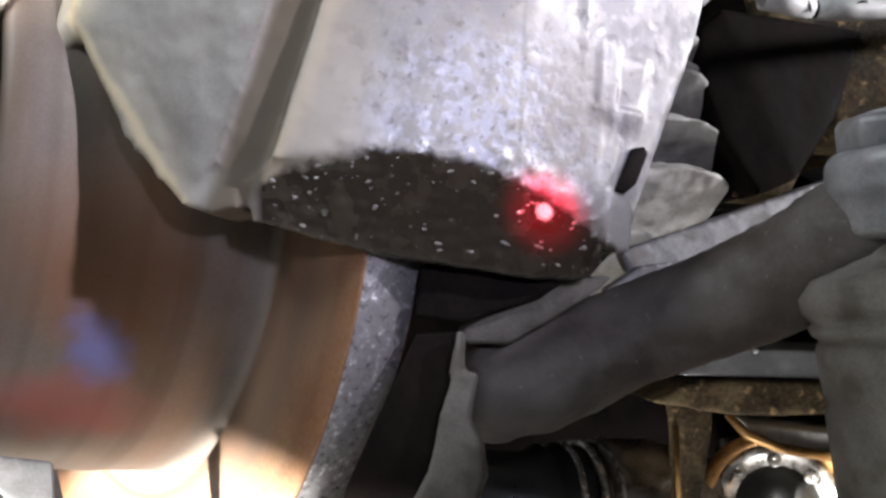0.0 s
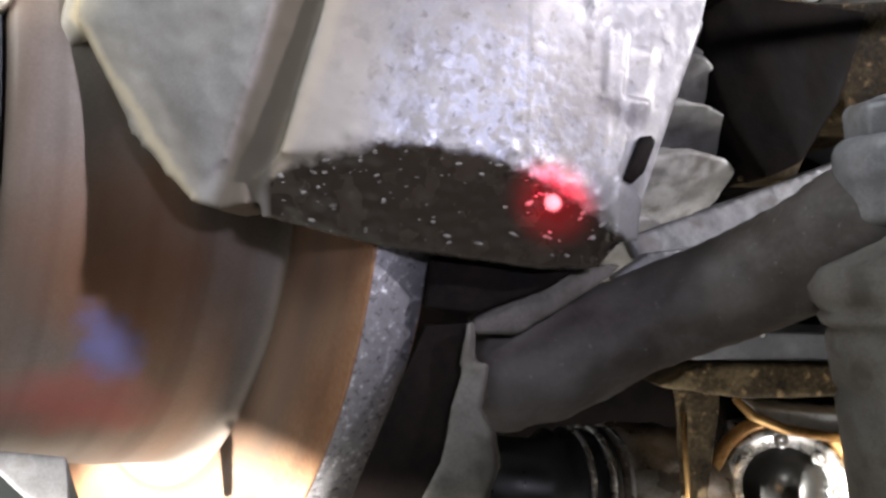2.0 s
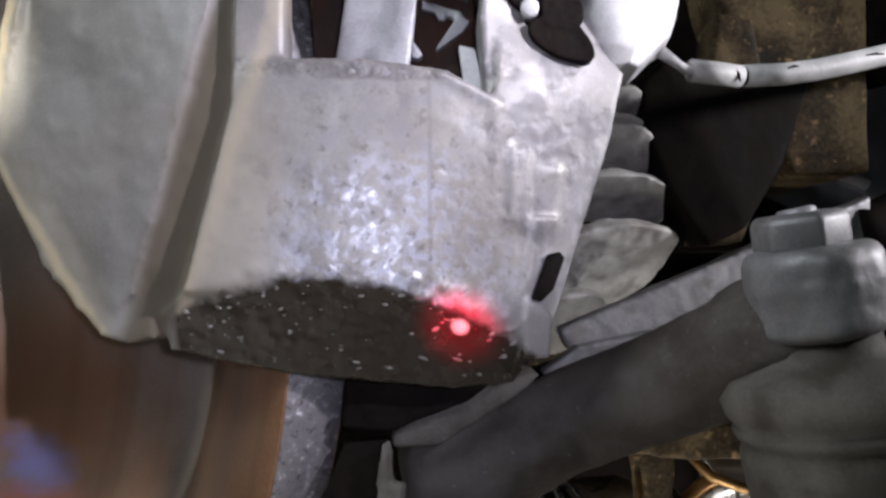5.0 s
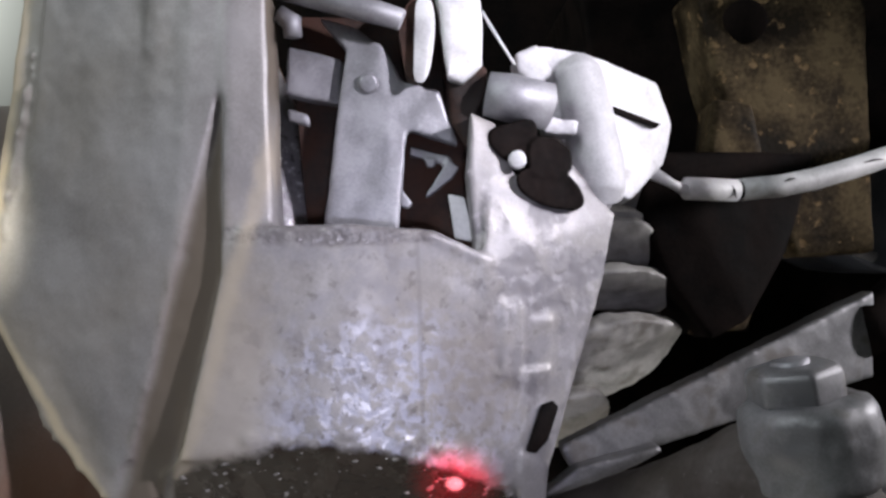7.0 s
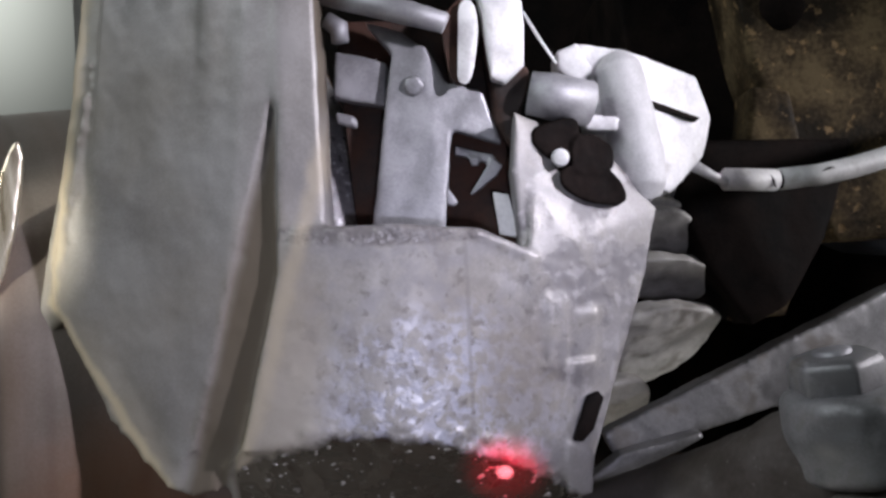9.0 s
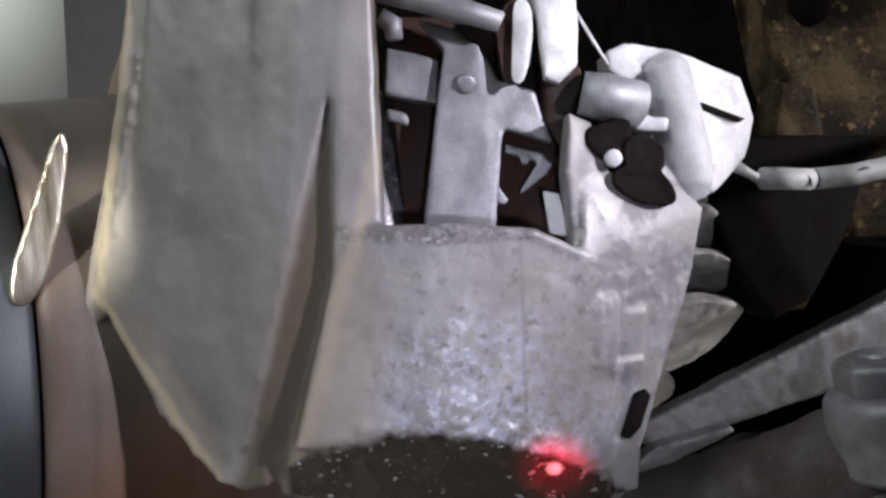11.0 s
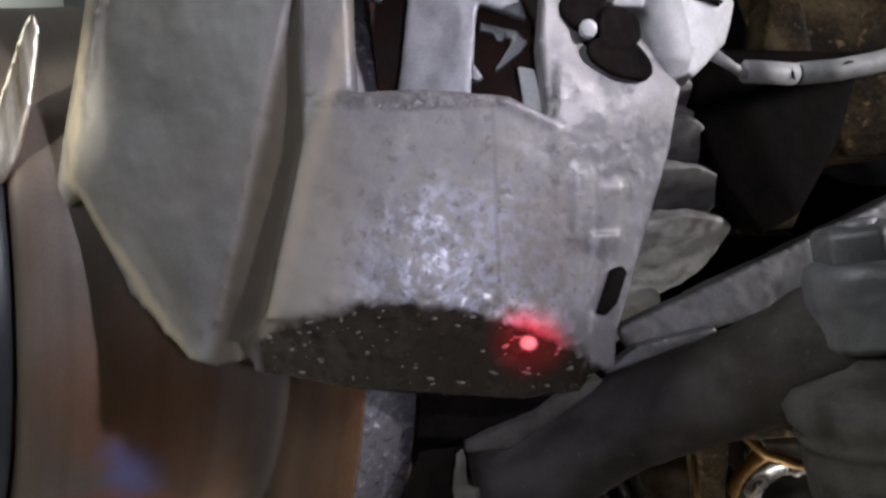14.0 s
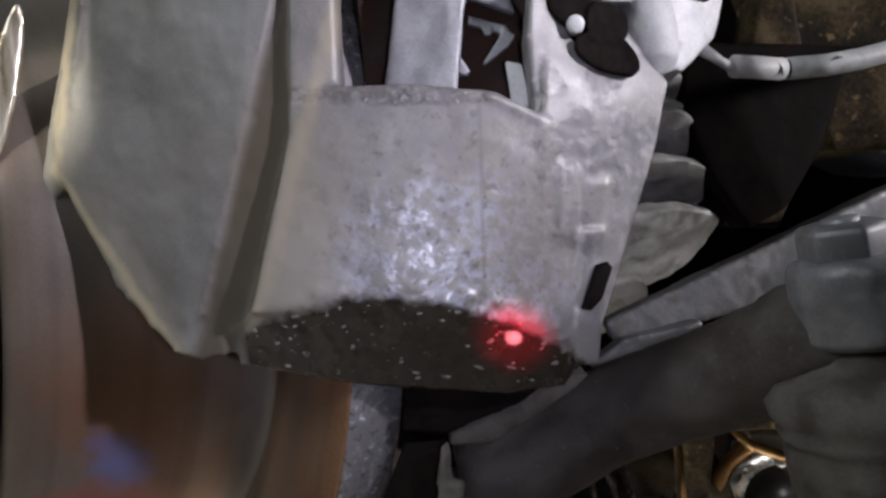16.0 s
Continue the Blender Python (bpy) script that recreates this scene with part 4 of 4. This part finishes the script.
hull(bm, [(0.1000, 0.4250, 0.5490), (0.1160, 0.4280, 0.5560), (0.1480, 0.4300, 0.5690), (0.1500, 0.4420, 0.5700), (0.1000, 0.4400, 0.5500), (0.1000, 0.4300, 0.5150), (0.1110, 0.4300, 0.5130), (0.1400, 0.4300, 0.5240), (0.1400, 0.4450, 0.5260), (0.1000, 0.4450, 0.5150)])
cast(part("web", bm, ARM, arm), 0.0018, 14, 0.003)
home(arm)

bar = thing("stabiliser_link", (0.2218, 0.4700, 0.6134), "flat grey steel link running behind the control arm", "link")
bm = bmesh.new()
slab(bm, [(0.1628, 0.4620, 0.5891), (0.1664, 0.4620, 0.5801), (0.2034, 0.4700, 0.5850), (0.3151, 0.5000, 0.6076), (0.3171, 0.5000, 0.6474), (0.3032, 0.5000, 0.6418)], (0, 0.012, 0))
cast(part("bar", bm, GREYSTEEL, bar), 0.0014, 3)
bm = bmesh.new()
slab(bm, [(0.1538, 0.4520, 0.5726), (0.1681, 0.4520, 0.5824), (0.2031, 0.4600, 0.5884), (0.2054, 0.4600, 0.5859), (0.1582, 0.4520, 0.5678)], (0, 0.01, 0))
cast(part("lower_flange", bm, GREYSTEEL, bar), 0.0012, 3)
bm = bmesh.new()
tube(bm, [(0.3110, 0.5000, 0.6288), (0.42, 0.62, 0.66), (0.47, 0.70, 0.67)], [0.012, 0.012, 0.012], 16)
part("eye", bm, DARK, bar)
home(bar)

joint = thing("ball_joint", (0.2253, 0.3750, 0.6095), "dusty ball joint with a hexagon nut over a ribbed rubber boot", "ball joint")
TOP = Vector((0.2278, 0.3780, 0.6200))
UP = (-0.14, -0.03, 1)
bm = bmesh.new()
lathe(bm, TOP, UP, [(-0.0285, 0.001), (-0.0285, 0.0195), (-0.026, 0.0218), (-0.012, 0.0222), (-0.004, 0.0208), (-0.001, 0.0190), (0.0, 0.0165), (0.0, 0.001)], 64, False)
cast(part("joint_housing", bm, GREYSTEEL, arm, "dusty grey housing for the ball joint"), 0.0011, 3, 0.0025)
home(arm)
bm = bmesh.new()
lathe(bm, TOP + Vector((-0.0025, 0, 0)), UP, [(-0.001, 0.001), (-0.001, 0.0152), (0.0085, 0.0152), (0.0105, 0.0132), (0.0108, 0.001)], 6, False)
nut = rounded(part("nut", bm, GREYSTEEL, joint), 0.0020, 4)
bm = bmesh.new()
tube(bm, [TOP + Vector((-0.0035, 0, 0.007)), TOP + Vector((-0.0042, 0, 0.0115)), TOP + Vector((-0.0043, 0, 0.012))], [0.006, 0.006, 0.005], 20)
part("stud", bm, STEEL, nut, "bare threaded end")
bm = bmesh.new()
lathe(bm, TOP, UP, [(-0.027, 0.001), (-0.027, 0.017), (-0.033, 0.018), (-0.036, 0.022), (-0.040, 0.0305), (-0.046, 0.0340), (-0.051, 0.0330), (-0.0545, 0.0300), (-0.056, 0.0315), (-0.0585, 0.0305), (-0.060, 0.0285), (-0.064, 0.0300), (-0.078, 0.0290), (-0.081, 0.0275), (-0.084, 0.0290), (-0.12, 0.028), (-0.12, 0.001)], 72, False)
part("boot", bm, RUBBER, joint, "dusty ribbed rubber boot")
home(joint)

# ---- knuckle and strut behind ----
knuckle = thing("steering_knuckle", (0.2459, 0.5300, 0.6747), "near-black steering knuckle behind the caliper", "steering knuckle")
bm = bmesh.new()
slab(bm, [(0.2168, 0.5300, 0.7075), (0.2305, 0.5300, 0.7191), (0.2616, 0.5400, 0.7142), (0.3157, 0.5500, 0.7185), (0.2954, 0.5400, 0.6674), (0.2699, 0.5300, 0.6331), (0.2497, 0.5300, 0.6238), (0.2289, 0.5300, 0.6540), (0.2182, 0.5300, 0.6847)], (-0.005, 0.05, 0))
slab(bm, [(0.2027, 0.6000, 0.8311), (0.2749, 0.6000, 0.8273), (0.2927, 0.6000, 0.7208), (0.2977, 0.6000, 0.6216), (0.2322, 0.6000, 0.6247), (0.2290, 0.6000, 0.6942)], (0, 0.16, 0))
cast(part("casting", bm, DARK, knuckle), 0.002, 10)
bm = bmesh.new()
slab(bm, [(0.2618, 0.5450, 0.7479), (0.2820, 0.5450, 0.7440), (0.2928, 0.5450, 0.6672), (0.2734, 0.5450, 0.6271), (0.2441, 0.5450, 0.6255), (0.2636, 0.5450, 0.6657)], (0.004, 0.04, 0))
cast(part("rib", bm, BROWN, knuckle, "muddy brown rib"), 0.0016, 14)
bm = bmesh.new()
tube(bm, [DISC - OUT * 0.1, (0.16, 0.66, 0.62), (0.2295, 0.5800, 0.6771)], [0.045, 0.05, 0.04], 24)
part("hub_carrier", bm, DARK, knuckle)
home(knuckle)

strut = thing("suspension_strut", (0.3115, 0.5600, 0.7332), "mud-crusted brown suspension strut with a round bolt hole", "strut")
bm = bmesh.new()
slab(bm, [(0.2548, 0.5500, 0.8116), (0.3460, 0.5500, 0.8068), (0.3503, 0.5600, 0.6646), (0.3081, 0.5600, 0.6636), (0.2836, 0.5550, 0.6948), (0.2641, 0.5500, 0.7606)], (0.01, 0.18, 0))
cast(part("tube", bm, BROWN, strut), 0.002, 8)
bm = bmesh.new()
tube(bm, [(0.2816, 0.5520, 0.7885), (0.2796, 0.5470, 0.7872), (0.2792, 0.5460, 0.7869)], [0.0115, 0.0115, 0.010], 32)
part("bolt", bm, DARK, strut, "dark round bolt")
home(strut)

panel = thing("heat_shield", (0.3526, 0.6000, 0.6751), "blue-grey metal heat shield with a folded bright edge", "heat shield")
bm = bmesh.new()
slab(bm, [(0.3245, 0.6000, 0.7084), (0.4015, 0.6000, 0.7253), (0.3997, 0.6000, 0.6516), (0.3725, 0.6000, 0.6551), (0.3222, 0.6000, 0.6784)], (0, 0.1, 0))
rounded(part("sheet", bm, DARKBLUE, panel), 0.003)
bm = bmesh.new()
tube(bm, [(0.3247, 0.5980, 0.6808), (0.3481, 0.5980, 0.6715), (0.3699, 0.5980, 0.6622)], [0.003, 0.004, 0.003], 12)
part("edge", bm, STEEL, panel)
home(panel)

# ---- drive shaft, clamps and flange low behind the arm ----
shaft = thing("drive_shaft", (0.2203, 0.6000, 0.4546), "oily drive shaft joint with rusty rings and bright clamps", "drive shaft")
A0, A1 = Vector((0.1495, 0.6000, 0.4602)), Vector((0.2965, 0.6400, 0.4451))
AX = (A1 - A0).normalized()
LOW = A0 + Vector((0, 0.02, -0.012))
bm = bmesh.new()
lathe(bm, LOW, AX, [(-0.12, 0.005), (-0.12, 0.030), (0.0, 0.030), (0.008, 0.036), (0.014, 0.031), (0.020, 0.038), (0.028, 0.032), (0.036, 0.040), (0.040, 0.040), (0.040, 0.005)], 64)
gaiter = part("boot", bm, BLACKRUBBER, shaft, "black oily rubber boot")
for h, r in ((0.022, 0.0386), (0.034, 0.0405), (0.047, 0.041)):
    bm = bmesh.new()
    lathe(bm, LOW, AX, [(h - 0.002, r - 0.003), (h - 0.002, r), (h + 0.002, r), (h + 0.002, r - 0.003)], 64)
    part("clamp", bm, OILY, gaiter, "shiny steel clamp band")
bm = bmesh.new()
lathe(bm, LOW, AX, [(0.040, 0.005), (0.040, 0.038), (0.052, 0.043), (0.082, 0.045), (0.090, 0.042), (0.112, 0.044), (0.112, 0.005)], 64)
part("joint_cup", bm, CUP, shaft, "oily grey-brown joint cup")
RING = Vector((0.2953, 0.6000, 0.4540))
FACE = (-0.4, -0.9, 0.12)
bm = bmesh.new()
lathe(bm, RING, FACE, [(-0.05, 0.030), (-0.05, 0.043), (0.0, 0.0445), (0.003, 0.043), (0.003, 0.0375), (0.0, 0.036), (-0.01, 0.036)], 72)
part("flange_ring", bm, GOLD, shaft, "rusty gold outer ring")
bm = bmesh.new()
lathe(bm, RING, FACE, [(-0.04, 0.024), (-0.04, 0.0358), (-0.006, 0.0358), (-0.004, 0.034), (-0.012, 0.029), (-0.014, 0.024)], 72)
part("inner_ring", bm, OILY, shaft, "shiny bevelled inner ring")
for k in range(8):
    bm = bmesh.new()
    q = RING + Vector((0.0265 * math.cos(k * 0.785), 0.006 - 0.011 * math.cos(k * 0.785), 0.0265 * math.sin(k * 0.785)))
    lathe(bm, q, FACE, [(-0.02, 0.0005), (-0.02, 0.0042), (-0.006, 0.0042), (-0.005, 0.003), (-0.005, 0.0005)], 14)
    part("ball_cage_stud", bm, OILY, shaft)
bm = bmesh.new()
lathe(bm, RING, FACE, [(-0.03, 0.001), (-0.03, 0.027), (-0.016, 0.026), (-0.015, 0.001)], 40)
part("hub_cavity", bm, BLACKRUBBER, shaft)
bm = bmesh.new()
lathe(bm, LOW, AX, [(0.11, 0.004), (0.11, 0.026), (0.30, 0.026), (0.30, 0.004)], 40)
part("inner_shaft", bm, OILY, shaft)
home(shaft)

flange = thing("axle_flange", (0.3186, 0.6000, 0.4619), "oily cast axle flange with a hexagon bolt", "flange")
bm = bmesh.new()
slab(bm, [(0.3115, 0.6200, 0.4737), (0.3531, 0.6200, 0.4775), (0.3812, 0.6200, 0.4611), (0.3816, 0.6200, 0.4208), (0.3088, 0.6200, 0.4204)], (0, 0.12, 0))
cast(part("casting", bm, OILY, flange), 0.002, 4)
bm = bmesh.new()
lathe(bm, (0.3307, 0.6180, 0.4593), (0, -1, 0), [(-0.002, 0.001), (-0.002, 0.009), (0.006, 0.009), (0.007, 0.007), (0.007, 0.001)], 6, False)
rounded(part("bolt", bm, OILY, flange, smooth=False), 0.0007)
home(flange)

steer = thing("tie_rod", (0.2648, 0.5700, 0.5377), "bright grey tie rod seen past the control arm", "tie rod")
bm = bmesh.new()
slab(bm, [(0.2249, 0.5700, 0.5309), (0.2554, 0.5700, 0.5465), (0.2990, 0.5700, 0.5429), (0.3810, 0.5700, 0.5460), (0.3811, 0.5700, 0.5323), (0.2311, 0.5700, 0.5295)], (0, 0.03, 0.004))
cast(part("upper_face", bm, STEEL, steer), 0.0015, 4)
bm = bmesh.new()
slab(bm, [(0.2093, 0.5680, 0.5160), (0.2319, 0.5680, 0.5289), (0.3798, 0.5680, 0.5315), (0.3799, 0.5680, 0.5142), (0.2552, 0.5680, 0.5102)], (0, 0.1, 0))
cast(part("under_face", bm, BROWN, steer), 0.0018, 4)
bm = bmesh.new()
bmesh.ops.create_uvsphere(bm, u_segments=12, v_segments=8, radius=0.0016, matrix=Matrix.Translation((0.2650, 0.5650, 0.5453)))
part("grease_bead", bm, PALE, steer)
home(steer)

hanger = thing("hanger_bracket", (0.2335, 0.5750, 0.5120), "brown rusty sheet bracket hanging from the tie rod", "bracket")
bm = bmesh.new()
slab(bm, [(0.2205, 0.5740, 0.5170), (0.2465, 0.5740, 0.5170), (0.2425, 0.5740, 0.4900), (0.2370, 0.5720, 0.4360), (0.2265, 0.5720, 0.4360), (0.2245, 0.5740, 0.4900)], (0, 0.004, 0))
cast(part("strip", bm, BROWN, hanger), 0.0010, 4, 0.002)
bm = bmesh.new()
tube(bm, [(0.2255, 0.5728, 0.5020), (0.2262, 0.5722, 0.4800), (0.2290, 0.5705, 0.4400)], [0.0014, 0.0016, 0.0014], 8)
part("folded_edge", bm, GOLD, hanger, "worn folded edge")
home(hanger)

guard = thing("bearing_guard", (0.3003, 0.5850, 0.4973), "bright curved bearing guard with a rusty brown lip", "guard")
bm = bmesh.new()
slab(bm, softened([(0.2645, 0.5850, 0.5053), (0.2873, 0.5850, 0.4995), (0.3330, 0.5850, 0.5005), (0.3529, 0.5850, 0.4969), (0.3464, 0.5850, 0.4895), (0.3070, 0.5850, 0.4893), (0.2809, 0.5850, 0.4931)], 2), (0, 0.02, 0.003))
cast(part("tray", bm, PALE, guard), 0.0012, 3, 0.003)
bm = bmesh.new()
tube(bm, [(0.2577, 0.5830, 0.5086), (0.2685, 0.5830, 0.4985), (0.2864, 0.5830, 0.4917), (0.3125, 0.5830, 0.4879), (0.3518, 0.5830, 0.4878)], [0.002, 0.003, 0.003, 0.0028, 0.002], 12)
part("lip", bm, GOLD, guard, "rusty brown lip")
bm = bmesh.new()
tube(bm, [(0.3228, 0.5900, 0.4953), (0.4086, 0.7000, 0.4783)], [0.008, 0.012], 16)
part("stem", bm, DARK, guard)
home(guard)

# ---- the wheel's edge on the daylight side ----
wheel = thing("wheel_rim", (-0.0626, 0.4100, 0.6840), "bright alloy wheel edge catching daylight beside the hub", "wheel rim")
bm = bmesh.new()
slab(bm, softened([(-0.0748, 0.4030, 0.6575), (-0.0662, 0.4075, 0.6535), (-0.0582, 0.4105, 0.6756), (-0.0526, 0.4120, 0.7065), (-0.0531, 0.4115, 0.7191), (-0.0570, 0.4100, 0.7154), (-0.0644, 0.4070, 0.6918)], 2), (-0.004, 0.008, 0))
cast(part("spoke", bm, ALLOY, wheel), 0.001, 4)
bm = bmesh.new()
tube(bm, [(-0.0700, 0.4130, 0.6544), (-0.0727, 0.4130, 0.6177), (-0.0881, 0.4130, 0.5523), (-0.1000, 0.4130, 0.5160)], [0.0012, 0.001, 0.001, 0.001], 12)
part("rim_edge", bm, ALLOY, wheel)
bm = bmesh.new()
lathe(bm, DISC, OUT, [(0.0955, 0.060), (0.0955, 0.1190), (0.0965, 0.1215), (0.0990, 0.1225), (0.1150, 0.1210), (0.1350, 0.1180), (0.1350, 0.060)], 160)
part("mounting_face", bm, WHEEL, wheel, "blue-grey wheel mounting face")
bm = bmesh.new()
slab(bm, [(-0.0830, 0.4400, 0.5040), (-0.0530, 0.4450, 0.5005), (-0.0500, 0.4440, 0.4780), (-0.0550, 0.4440, 0.4760)], (-0.004, 0.004, -0.001))
rounded(part("lower_spoke", bm, GREYSTEEL, wheel, "dusty dark lower spoke"), 0.0012)
home(wheel)
